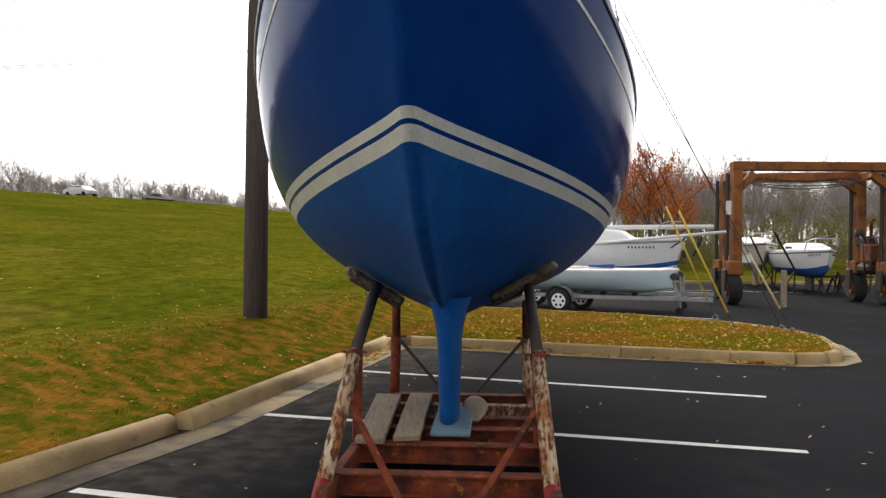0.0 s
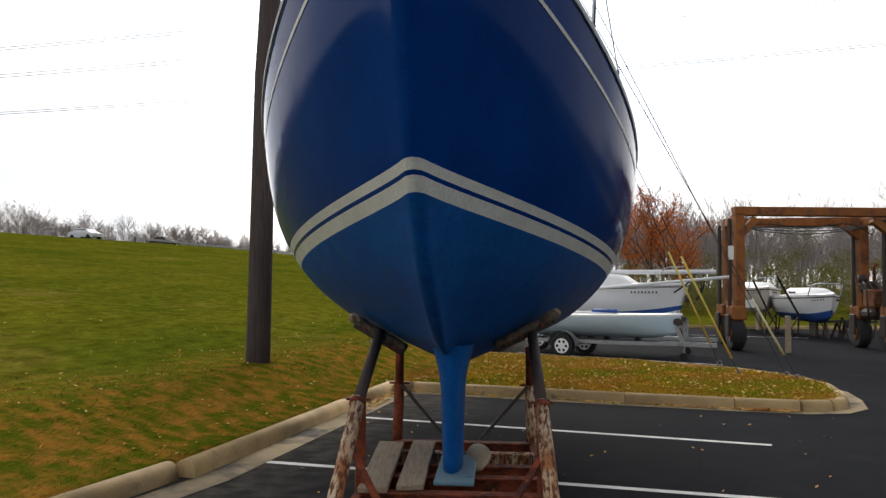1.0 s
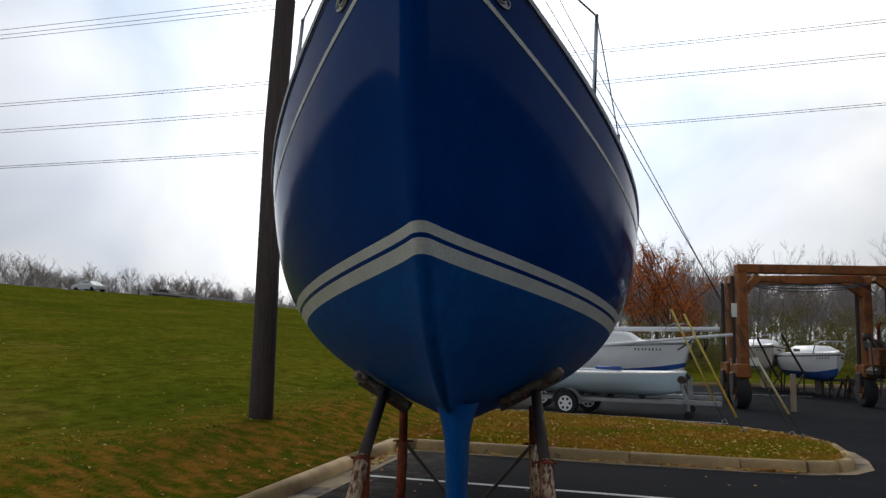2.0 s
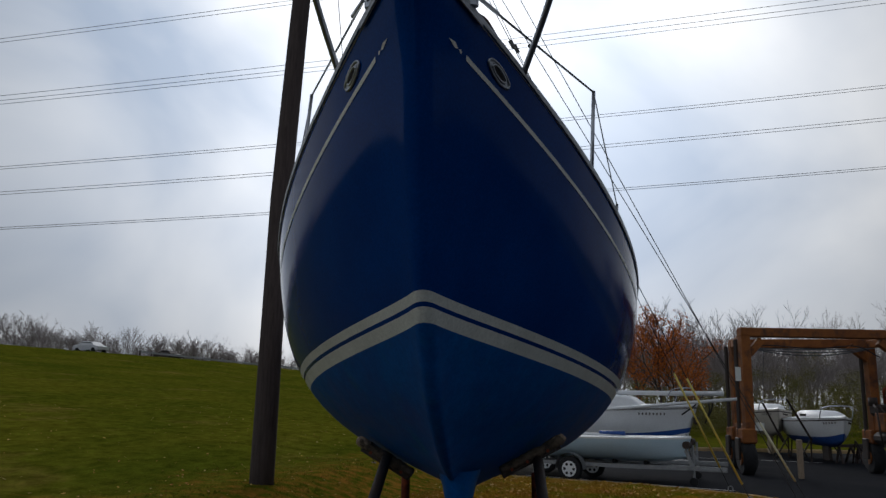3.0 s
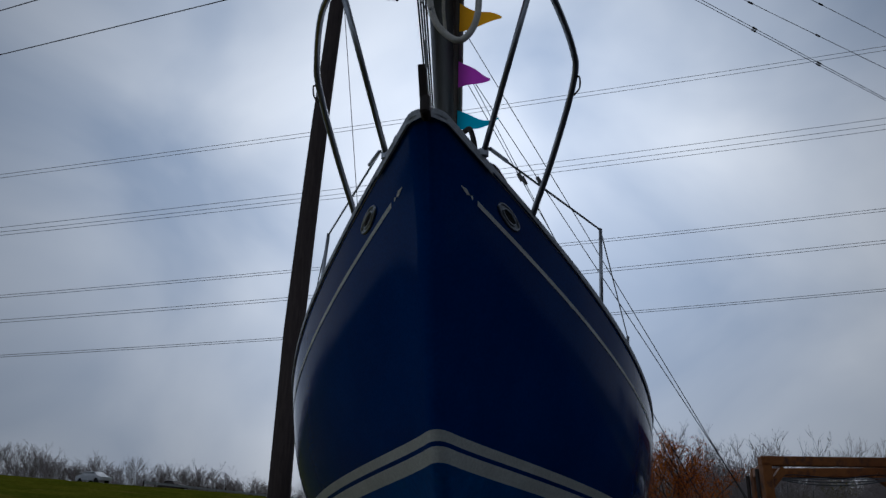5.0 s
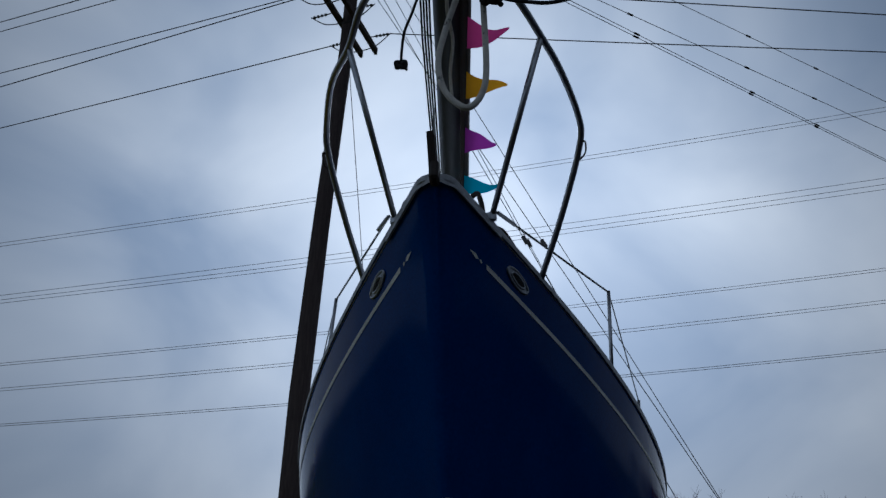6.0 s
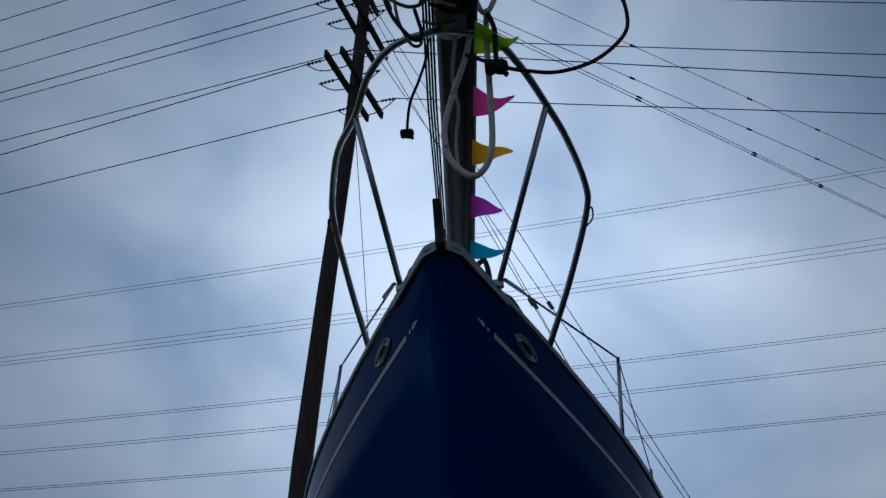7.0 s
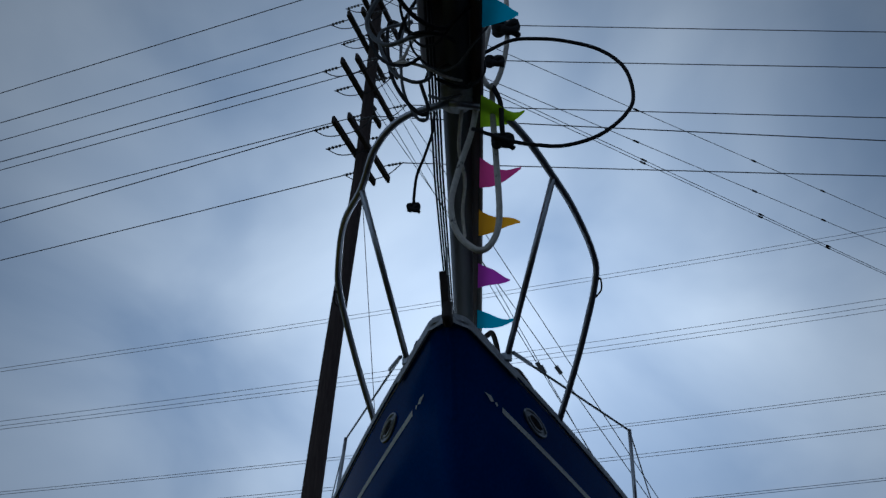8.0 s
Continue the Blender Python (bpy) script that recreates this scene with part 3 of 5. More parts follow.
for side in (1, -1):
    rows = []
    for X in XS:
        p = sheer(X)
        rows.append([(side * (p.x + a), p.y, p.z + c) for a, c in ((0.010, -0.028), (0.014, -0.012), (0.012, 0.006 + 0.016 * smooth(X * 4)), (-0.012, 0.008 + 0.018 * smooth(X * 4)), (-0.016, -0.01))])
    part("toe_rail", grid_bm(rows), M["rail_alu"], boat, "thin pale aluminium toe rail")
    # raised cap round the bow
    rows = []
    for k in range(9):
        X = 0.0 + 0.040 * k / 8
        p = sheer(X)
        rows.append([(side * (p.x + a), p.y + (0 if k else -a), p.z + c) for a, c in ((0.012, -0.05), (0.015, -0.02), (0.010, -0.006), (-0.02, -0.004), (-0.03, -0.02))])
    part("bow_cap", grid_bm(rows), M["rail_alu"], boat, "grey metal bow cap", True)
    # cove line with its arrow point
    rows = []
    for X in XS:
        if X < 0.026:
            continue
        p = hull_point(X, 1.0)
        row = []
        for dz in (0.298, 0.328):
            z = p.z + bow_dip(X) - dz + 0.11 * min(1, X / 0.6)
            v = v_at(X, z)
            h = hull_point(X, v)
            row.append((side * (h.x + 0.004), h.y - 0.002, h.z))
        rows.append(row)
    part("cove_stripe", grid_bm(rows), M["stripe"], boat, "thin white cove line")
    for Xa, Xb, wid in ((0.0155, 0.0225, 0.030), (0.0228, 0.0252, 0.024)):
        bm = bmesh.new()
        pts = []
        for X, dz in ((Xa, 0.311), ((Xa + Xb * 2) / 3, 0.311 - wid / 2), (Xb, 0.311), ((Xa + Xb * 2) / 3, 0.311 + wid / 2)):
            h = hull_point(X, v_at(X, hull_point(X, 1).z + bow_dip(X) - dz))
            pts.append(bm.verts.new((side * (h.x + 0.006), h.y - 0.003, h.z)))
        bm.faces.new(pts)
        part("arrow_point", bm, M["stripe"], boat)
    # hawse fitting: an oval rim round a dark hole
    Xh = 0.055
    c = hull_point(Xh, 0.943)
    du = (hull_point(Xh + 0.004, 0.943) - hull_point(Xh - 0.004, 0.943)).normalized()
    dv = (hull_point(Xh, 0.953) - hull_point(Xh, 0.933)).normalized()
    nn = du.cross(dv).normalized()
    if nn.x < 0:
        nn = -nn
    ringpts = []
    for k in range(25):
        a = 2 * math.pi * k / 24
        q = c + nn * 0.006 + du * 0.125 * math.cos(a) + (dv - 0.25 * du) * 0.052 * math.sin(a) * (0.75 + 0.25 * abs(math.sin(a)))
        ringpts.append(Vector((side * q.x, q.y, q.z)))
    haw = part("hawse_plate", bmesh.new(), M["steel"], boat, "polished oval fairlead plate")
    bm = bmesh.new()
    bm.faces.new([bm.verts.new(p) for p in ringpts[:-1]])
    bm.to_mesh(haw.data)
    bm.free()
    part("rim", add_tube(bmesh.new(), ringpts, 0.009, 6, False), M["steel"], haw, "polished steel rim", True)
    cc = Vector((side * (c.x + nn.x * 0.012), c.y + nn.y * 0.012, c.z + nn.z * 0.012))
    inner = [cc + (p - cc) * 0.62 for p in ringpts]
    bm = bmesh.new()
    bm.faces.new([bm.verts.new(p) for p in inner[:-1]])
    part("hole", bm, M["rubber"], haw, "dark opening")
    part("inner_ring", add_tube(bmesh.new(), inner, 0.009, 6, False), M["steel"], haw, smooth=True)

# stem fitting with the forestay plate
part("stem_fitting", box((0.0, -0.87, 4.045), (0.055, 0.12, 0.12), 0.015), M["dark_steel"], boat, "dark stem fitting")
part("forestay_plate", beam((-0.005, -0.88, 4.02), (-0.012, -1.0, 4.24), 0.045, 0.02, 0.004), M["dark_steel"], boat)
part("toggle", beam((0.012, -0.99, 4.22), (0.01, -1.05, 4.36), 0.01, 0.022), M["galv"], boat, "perforated steel toggle")
part("stem_band", grid_bm([[(x, stem_s(z) - 0.014 + abs(x) * 0.4, z) for x in (-0.014, 0, 0.014)] for z in (4.03, 3.9, 3.72, 3.56)]), M["topside"], boat, "narrow stem band in the topside blue")
part("keel_shoe", box((0.155, 2.25, 0.215), (0.31, 1.0, 0.035), 0.01), M["shoe"], boat, "pale blue keel shoe")
bm = bmesh.new()
add_tube(bm, bend([(0.31, 2.35, 0.25), (0.32, 2.7, 0.27), (0.32, 3.0, 0.28), (0.31, 3.3, 0.26)]), [0.04 + 0.05 * math.sin(math.pi * (k + 1) / 20) for k in range(19)], 14)
for v in bm.verts:
    v.co.x, v.co.z = 0.31 + (v.co.x - 0.315) * 1.3, 0.205 + (v.co.z - 0.27) * 0.45
part("keel_bulb", bm, M["beige"], boat, "worn beige keel bulb", True)

PR = 0.0185
JOINT, TOPZ = (-1.14, 4.74), 4.95
for side, ox in ((1, 0.0), (-1, 0.0)):
    jx = 0.62 if side > 0 else -0.475
    part("pulpit_leg", tube([(side * 0.29 + 0.01, -0.45, 3.96), (jx, JOINT[0], JOINT[1])], PR, 10), M["steel"], boat, "polished steel pulpit leg", True)
    pts = bend([(side * 0.585 + 0.015, 0.12, 3.80), (side * 0.70 + 0.04, -0.15, 4.12), (side * 0.80 + 0.06, -0.42, 4.47), (side * 0.79 + 0.06, -0.56, 4.60), (side * 0.68 + 0.055, -0.90, 4.68), (jx, JOINT[0], JOINT[1]), (side * 0.42 + 0.06, -1.36, 4.84), (side * 0.26 + 0.07, -1.50, 4.92), (0.075, -1.56, 4.955)], 5)
    part("pulpit_rail", tube(pts, PR + 0.002, 10), M["steel"], boat, "bent steel pulpit rail", True)
    part("rail_hook", tube(bend([(side * 0.80 + 0.06, -0.42, 4.47), (side * 0.83 + 0.06, -0.45, 4.48), (side * 0.835 + 0.06, -0.40, 4.43), (side * 0.80 + 0.06, -0.36, 4.40)], 4), 0.006, 6), M["dark_steel"], boat)
    part("pulpit_foot", tube([(side * 0.29 + 0.01, -0.45, 3.95), (side * 0.29 + 0.01, -0.455, 3.99)], 0.035, 10), M["steel"], boat)
    # stanchions and lifelines
    s1, s2 = (1.25, 1.14 if side > 0 else 1.09, 3.50), (2.10, 1.47, 3.31)
    lean = 0.03 if side > 0 else -0.04
    part("stanchion", tube([(side * s1[1], s1[0], s1[2] - 0.02), (side * (s1[1] + lean), s1[0] + 0.03, s1[2] + 0.66)], 0.0145, 8), M["steel"], boat, smooth=True)
    part("stanchion", tube([(side * s2[1], s2[0] + 0.25, s2[2] - 0.07), (side * (s2[1] + 0.02), s2[0] + 0.3, s2[2] + 0.24)], 0.0145, 8), M["steel"], boat, smooth=True)
    part("stanchion", tube([(side * 1.78, 4.9, 2.9), (side * 1.8, 4.9, 3.56)], 0.0145, 8), M["steel"], boat, smooth=True)
    top1 = (side * (s1[1] + lean), s1[0] + 0.03, s1[2] + 0.65)
    part("lifeline", tube([(side * 0.33, -0.40, 4.03), top1], 0.008, 6), M["grey_wire"], boat)
    part("lifeline", tube([top1, (side * (s2[1] + 0.02), s2[0] + 0.3, s2[2] + 0.23), (side * 1.8, 4.9, 3.4)], 0.005, 6), M["grey_wire"], boat)
    part("turnbuckle", tube([(side * 0.34, -0.385, 4.032), (side * 0.44, -0.18, 4.048)], 0.013, 8), M["steel"], boat)
part("cleat", tube(bend([(0.19, -0.50, 4.09), (0.22, -0.44, 4.14), (0.24, -0.36, 4.10), (0.25, -0.30, 4.02)], 4), 0.017, 8), M["dark_steel"], boat, "dark mooring cleat", True)
part("fairlead", tube(bend([(0.33, -0.33, 3.95), (0.37, -0.22, 3.97), (0.44, -0.06, 3.92), (0.5, 0.05, 3.86)], 4), 0.02, 8), M["dark_steel"], boat, smooth=True)
part("fairlead", tube(bend([(-0.19, -0.55, 4.03), (-0.22, -0.48, 4.07), (-0.26, -0.40, 4.01)], 4), 0.018, 8), M["dark_steel"], boat, smooth=True)

# ---------------------------------------------------------------- the lowered mast, on the pulpit
mast = thing("lowered_mast", BOAT, "grey aluminium mast lowered fore and aft on the pulpit", "mast")


def on_mast(s, dx=0.0, dz=0.0):
    """A place beside the mast's axis, s metres aft."""
    return Vector((0.005 - 0.075 * s + dx, s, 5.07 + dz))


def oval(s0, s1, rx, rz, dx=0.0, dz=0.0, seg=16):
    rows = []
    for s in (s0, s0 + 0.02, s1):
        o = on_mast(s, dx, dz)
        k = 0.9 if s == s0 else 1.0
        rows.append([(o.x + k * rx * math.cos(2 * math.pi * j / seg), s, o.z + k * rz * math.sin(2 * math.pi * j / seg)) for j in range(seg)])
    bm = grid_bm(rows, True)
    bm.verts.ensure_lookup_table()
    bm.faces.new(bm.verts[:seg])
    bm.faces.new(bm.verts[-seg:])
    return bm


part("mast_extrusion", oval(-2.75, 6.4, 0.088, 0.115), M["mast"], mast, "grey mast extrusion", True)
part("boom", oval(-2.3, 4.5, 0.036, 0.04, 0.105, -0.05), M["dark_steel"], mast, "dark boom lashed along the mast", True)
part("furled_sail", oval(-2.6, -1.74, 0.17, 0.11, -0.02, 0.02), M["dark_steel"], mast, "dark bundle of furled rigging", True)
part("mast_collar", oval(-1.66, -1.48, 0.11, 0.125), M["rail_alu"], mast, "pale grey mast collar", True)
for k in range(4):
    dx = -0.105 - 0.017 * k
    part("halyard", tube([on_mast(-2.3, dx * 0.9, -0.05 - 0.012 * k), on_mast(-0.9, dx, -0.09), on_mast(1.5, dx * 0.8, -0.08), on_mast(5.0, dx * 0.6, -0.06)], 0.0065, 6), M["rope_black"], mast, smooth=True)
part("halyard", tube(bend([on_mast(-1.5, 0.02, -0.12), on_mast(-1.2, 0.0, -0.135), on_mast(-0.9, 0.03, -0.12), on_mast(-0.6, 0.01, -0.13), on_mast(-0.3, 0.02, -0.12)], 5), 0.011, 6), M["rope_white"], mast, "dirty pale rope along the mast", True)


def rope(name, pts, r, material, label, n=6):
    ob = link_bm(name, tube(bend(pts, n), r, 7), material, None, label, True)
    ob.matrix_world = BOAT
    return tagged(ob, label, "rope", "loose ropes on the mast")


rope("hanging_rope", [(0.30, -1.5, 5.6), (0.245, -1.5, 5.27), (0.20, -1.5, 4.84), (0.123, -1.5, 4.54), (0.083, -1.5, 4.32), (0.112, -1.5, 4.15), (0.185, -1.5, 4.05), (0.247, -1.5, 4.033), (0.304, -1.5, 4.118), (0.324, -1.5, 4.27), (0.316, -1.5, 4.6), (0.306, -1.5, 4.92), (0.31, -1.52, 5.1)], 0.0165, M["rope_white"], "flecked white rope hanging in a long loop")
rope("hanging_rope", [(0.41, -1.55, 5.95), (0.407, -1.55, 5.48), (0.367, -1.55, 5.2), (0.307, -1.55, 5.057), (0.253, -1.55, 5.17), (0.20, -1.58, 5.40)], 0.015, M["rope_white"], "white rope bight over the mast head")
rope("stiff_cable_loop", [(0.20, -1.6, 4.72), (0.40, -1.6, 4.617), (0.526, -1.6, 4.58), (0.665, -1.6, 4.564), (0.837, -1.6, 4.616), (0.977, -1.6, 4.737), (1.038, -1.6, 4.87), (1.016, -1.6, 5.08), (0.898, -1.6, 5.233), (0.722, -1.6, 5.321), (0.569, -1.6, 5.358), (0.427, -1.6, 5.36), (0.28, -1.6, 5.28), (0.12, -1.6, 5.18)], 0.0105, M["rope_black"], "stiff black cable standing out in a wide loop")
rope("knotted_rope", [(0.31, -1.55, 5.08), (0.35, -1.55, 4.947), (0.354, -1.55, 4.804), (0.357, -1.55, 4.70)], 0.014, M["rope_black"], "black rope ending in a knot")
rope("rope_tail", [(-0.01, -1.5, 4.95), (-0.02, -1.5, 4.804), (-0.056, -1.5, 4.648), (-0.094, -1.5, 4.518), (-0.105, -1.5, 4.39), (-0.105, -1.5, 4.33)], 0.008, M["rope_black"], "thin black rope tail hanging beside the mast")
for pts, r, mk in (([(-0.10, -1.75, 5.3), (-0.249, -1.7, 5.476), (-0.24, -1.7, 5.155), (-0.177, -1.7, 4.935), (-0.067, -1.7, 4.762), (-0.015, -1.7, 4.777), (-0.058, -1.7, 4.964)], 0.011, "rope_black"),
                   ([(-0.10, -1.8, 5.35), (-0.278, -1.8, 5.27), (-0.209, -1.8, 5.002), (-0.086, -1.8, 4.885), (0.001, -1.8, 4.905), (-0.019, -1.8, 5.0)], 0.010, "grey_wire"),
                   ([(-0.12, -1.65, 5.4), (-0.184, -1.65, 5.432), (-0.168, -1.65, 5.027), (-0.09, -1.65, 4.792), (-0.03, -1.65, 4.759), (-0.023, -1.65, 4.866)], 0.009, "grey_wire"),
                   ([(-0.03, -1.6, 4.98), (0.047, -1.62, 4.93), (0.144, -1.62, 4.95), (0.17, -1.6, 5.03)], 0.009, "grey_wire"),
                   ([(-0.30, -1.9, 5.5), (-0.33, -1.85, 5.25), (-0.25, -1.85, 5.02), (-0.12, -1.9, 4.90), (-0.03, -1.9, 4.95)], 0.009, "rope_black"),
                   ([(-0.22, -2.05, 5.3), (-0.30, -2.0, 5.12), (-0.20, -2.0, 4.95), (-0.05, -2.05, 4.93), (0.08, -2.05, 4.95)], 0.012, "grey_wire"),
                   ([(0.20, -1.75, 5.25), (0.28, -1.7, 5.05), (0.18, -1.7, 4.92), (0.02, -1.75, 4.95)], 0.010, "rope_black")):
    rope("coiled_rope", pts, r, M[mk], "tangled rigging line coiled round the mast")
r9 = random.Random(9)
for k in range(9):
    s0, a0, rad = -1.72 - 0.09 * k + r9.uniform(-0.04, 0.04), r9.uniform(0, 6.28), r9.uniform(0.13, 0.24)
    o = on_mast(s0, -0.06 + r9.uniform(-0.08, 0.05), 0.02)
    pts = [o + Vector((rad * math.cos(a0 + t) * r9.uniform(0.9, 1.1), 0.10 * math.sin(2 * t + k), rad * 0.85 * math.sin(a0 + t))) for t in [6.6 * j / 12 for j in range(13)]]
    rope("coiled_rope", pts, r9.uniform(0.006, 0.012), M[r9.choice(("rope_black", "grey_wire", "rope_black", "rope_white"))], "tangled rigging line coiled round the mast", 4)
for c, r in (((0.357, -1.55, 4.67), 0.045), ((-0.105, -1.5, 4.31), 0.026), ((0.40, -1.56, 5.52), 0.06), ((0.33, -1.56, 5.25), 0.04)):
    bm = bmesh.new()
    for j in range(3):
        a = 2.1 * j
        add_tube(bm, [Vector(c) + r * Vector((math.cos(t), 0.5 * math.sin(t + a), math.sin(t) * math.cos(a) + 0.3 * math.sin(2 * t))) for t in [2 * math.pi * k / 14 for k in range(15)]], r * 0.42, 6, False)
    add_tube(bm, [Vector(c), Vector(c) + Vector((r * 1.2, 0, -r * 1.3))], r * 0.3, 6)
    k = link_bm("rope_knot", bm, M["rope_black"], None, "", True)
    k.matrix_world = BOAT
    tagged(k, "tight black rope knot hanging at the mast", "knot", "rope knots")

# ---------------------------------------------------------------- pennants on their line
FLAGX = (0.25, -0.085)        # the line's place across the boat and its change aft


def flag_at(s, z=4.90):
    return Vector((FLAGX[0] + FLAGX[1] * (s + 1.65) + 0.0, s, z))


fl = link_bm("pennant_line", tube([flag_at(-2.6), flag_at(-1), flag_at(0.9), (0.10, 1.6, 4.2), (0.12, 1.9, 3.75)], 0.003, 5), M["rope_black"], None, "", True)
fl.matrix_world = BOAT
tagged(fl, "thin dark line that carries the pennants", "line")
for s, ln, reach, key, word in ((0.62, 0.30, 0.33, "cyan", "light blue"), (-0.04, 0.34, 0.23, "violet", "violet"), (-0.66, 0.29, 0.27, "orange", "orange"), (-1.16, 0.28, 0.25, "pink", "pink"), (-1.66, 0.25, 0.24, "green", "lime green"), (-2.32, 0.22, 0.17, "cyan", "light blue")):
    rows = []
    for i in range(9):
        u = i / 8
        row = []
        for j in range(5):
            w = (j / 4 - 0.5) * ln * (1 - 0.93 * u) + 0.04 * math.sin(u * 2.6)
            p = flag_at(s + ln / 2 + w)
            row.append((p.x + u * reach, p.y, p.z + 0.035 * math.sin(u * 5.0 + s * 3 + j * 0.4 * (1 - u)) * u))
        rows.append(row)
    f = link_bm("pennant", grid_bm(rows), M[key], None, "", True)
    f.matrix_world = BOAT
    tagged(f, word + " triangular nylon pennant flying from the line", "pennant", "pennants on the line")

# ---------------------------------------------------------------- cradle
CR = BOAT @ Matrix.Translation((0.16, 0, 0))
cradle = thing("boat_cradle", CR, "rusty steel boat cradle with flaking white legs", "boat cradle")
for s, w, mk in ((0.80, 0.69, "rust"), (1.56, 0.69, "rust"), (2.07, 0.68, "rust"), (2.48, 0.67, "rust"), (3.0, 0.66, "rust_white"), (3.5, 0.66, "rust")):
    prof = [(-0.06, 0.06), (0.06, 0.06), (0.06, 0.072), (0.007, 0.074), (0.007, 0.186), (0.06, 0.188), (0.06, 0.2), (-0.06, 0.2), (-0.06, 0.188), (-0.007, 0.186), (-0.007, 0.074), (-0.06, 0.072)]
    bm = grid_bm([[(x, s + a, c) for a, c in prof] for x in (-w, w)], True)
    bm.verts.ensure_lookup_table()
    bm.faces.new(bm.verts[:12])
    bm.faces.new(bm.verts[12:])
    part("cross_beam", bm, M[mk], cradle, "rusty steel cross beam")
for side in (1, -1):
    part("side_rail", beam((side * 0.70, 0.42, 0.12), (side * 0.67, 3.56, 0.12), 0.07, 0.14, 0.006), M["rust"], cradle)
    part("front_leg", tube([(side * 0.71 - 0.02, 0.40, 0.03), (side * 0.672 - 0.03, 1.55, 0.86)], 0.052, 14), M["rust_white"], cradle, "front leg with flaking white paint over rust", True)
    part("painted_end", tube([(side * 0.712 - 0.02, 0.385, 0.02), (side * 0.704 - 0.022, 0.60, 0.175)], 0.0535, 14), M["red_paint"], cradle, "red painted leg end", True)
    part("screw_tube", tube([(side * 0.672 - 0.03, 1.53, 0.85), (side * 0.655 - 0.035, 2.50, 1.30)], 0.045, 12), M["dark_steel"], cradle, "dark inner adjusting tube", True)
    part("collar", tube([(side * 0.675 - 0.03, 1.50, 0.83), (side * 0.672 - 0.03, 1.53, 0.85)], 0.060, 12), M["rust"], cradle, smooth=True)
    part("pin", tube([(side * 0.672 - 0.12, 1.55, 0.865), (side * 0.672 + 0.06, 1.55, 0.865)], 0.009, 6), M["rust"], cradle)
    part("post", beam((side * 0.68 - 0.01, 1.60, 0.1), (side * 0.675 - 0.02, 1.62, 0.88), 0.07, 0.07), M["rust"], cradle)
    part("brace", beam((side * 0.66 - 0.02, 1.18, 0.58), (side * 0.20, 0.44, 0.07), 0.045, 0.018), M["rust"], cradle)
    part("rear_leg", tube([(side * 0.665, 3.56, 0.05), (side * 0.645, 3.56, 0.75)], 0.05, 12), M["rust_white" if side > 0 else "rust"], cradle, smooth=True)
    part("screw_tube", tube([(side * 0.645, 3.56, 0.74), (side * 0.64, 3.50, 1.12)], 0.042, 12), M["rust"], cradle, smooth=True)
    part("pin", tube([(side * 0.645 - 0.1, 3.56, 0.75), (side * 0.645 + 0.1, 3.56, 0.75)], 0.01, 6), M["rust"], cradle)
    part("brace", beam((side * 0.62, 3.52, 0.74), (side * 0.16, 3.5, 0.22), 0.03, 0.03), M["dark_steel"], cradle)
    # padded bearers that follow the bilge: a rounded carpeted bar, a steel channel under it, a worn end and its bolts
    ends = ((0.84, 1.545), (0.70, 1.455), (0.56, 1.38), (0.43, 1.31), (0.30, 1.25)) if side > 0 else ((-0.95, 1.485), (-0.82, 1.405), (-0.70, 1.33), (-0.58, 1.265), (-0.47, 1.21))
    r5 = random.Random(5 + side)
    bm = bmesh.new()
    line5 = bend([(x, 2.58, z - 0.045) for x, z in ends], 4)
    add_tube(bm, line5, [0.034] + [0.046 + r5.uniform(-0.006, 0.007) for _ in line5[2:]] + [0.036], 10)
    for v in bm.verts:
        v.co.y = 2.58 + (v.co.y - 2.58) * 2.6 + r5.uniform(-0.006, 0.006)
        v.co.z += r5.uniform(-0.004, 0.004)
    pad = part("bearer_pad", bm, M["pad"], cradle, "worn dark carpet-covered bearer pad", True)
    part("channel", beam((ends[0][0] * 0.97, 2.58, ends[0][1] - 0.115), (ends[-1][0] * 1.05, 2.58, ends[-1][1] - 0.085), 0.10, 0.05, 0.006), M["dark_steel"], cradle, "dark steel channel under the pad")
    bm = bmesh.new()
    a, b = line5[0], line5[3]
    add_tube(bm, [a + (a - b) * 0.10, a, a.lerp(b, 0.5), a.lerp(b, 0.95)], [0.016, 0.034, 0.042, 0.040], 9)
    for v in bm.verts:
        v.co.y = 2.55 + (v.co.y - 2.58) * 1.9
        v.co += Vector((r5.uniform(-1, 1), r5.uniform(-1, 1), r5.uniform(-1, 1))) * 0.007
    part("frayed_end", bm, M["wood_grey"], pad, "frayed pale end of the pad", True)
    for k in (4, 9, 13):
        p = line5[min(k, len(line5) - 1)]
        part("bolt", tube([(p.x, 2.44, p.z - 0.02), (p.x, 2.40, p.z - 0.02)], 0.014, 8), M["rust"], pad)
for pts in (((-0.635, 5.68), (-0.42, 5.68), (-0.385, 7.4), (-0.62, 7.4)), ((-0.36, 5.75), (-0.16, 5.78), (-0.09, 7.45), (-0.305, 7.45))):
    bm = bmesh.new()
    lo = [bm.verts.new((x, y, 0.206)) for x, y in pts]
    hi = [bm.verts.new((x, y, 0.247 + 0.006 * (i % 2))) for i, (x, y) in enumerate(pts)]
    bm.faces.new(lo[::-1])
    bm.faces.new(hi)
    for k in range(4):
        bm.faces.new((lo[k], lo[(k + 1) % 4], hi[(k + 1) % 4], hi[k]))
    bmesh.ops.bevel(bm, geom=list(bm.edges), offset=0.006, segments=1, affect='EDGES')
    tagged(link_bm("plank", bm, M["wood_grey"]), "weathered grey wooden plank lying on the cradle beams", "plank", "planks on the cradle")

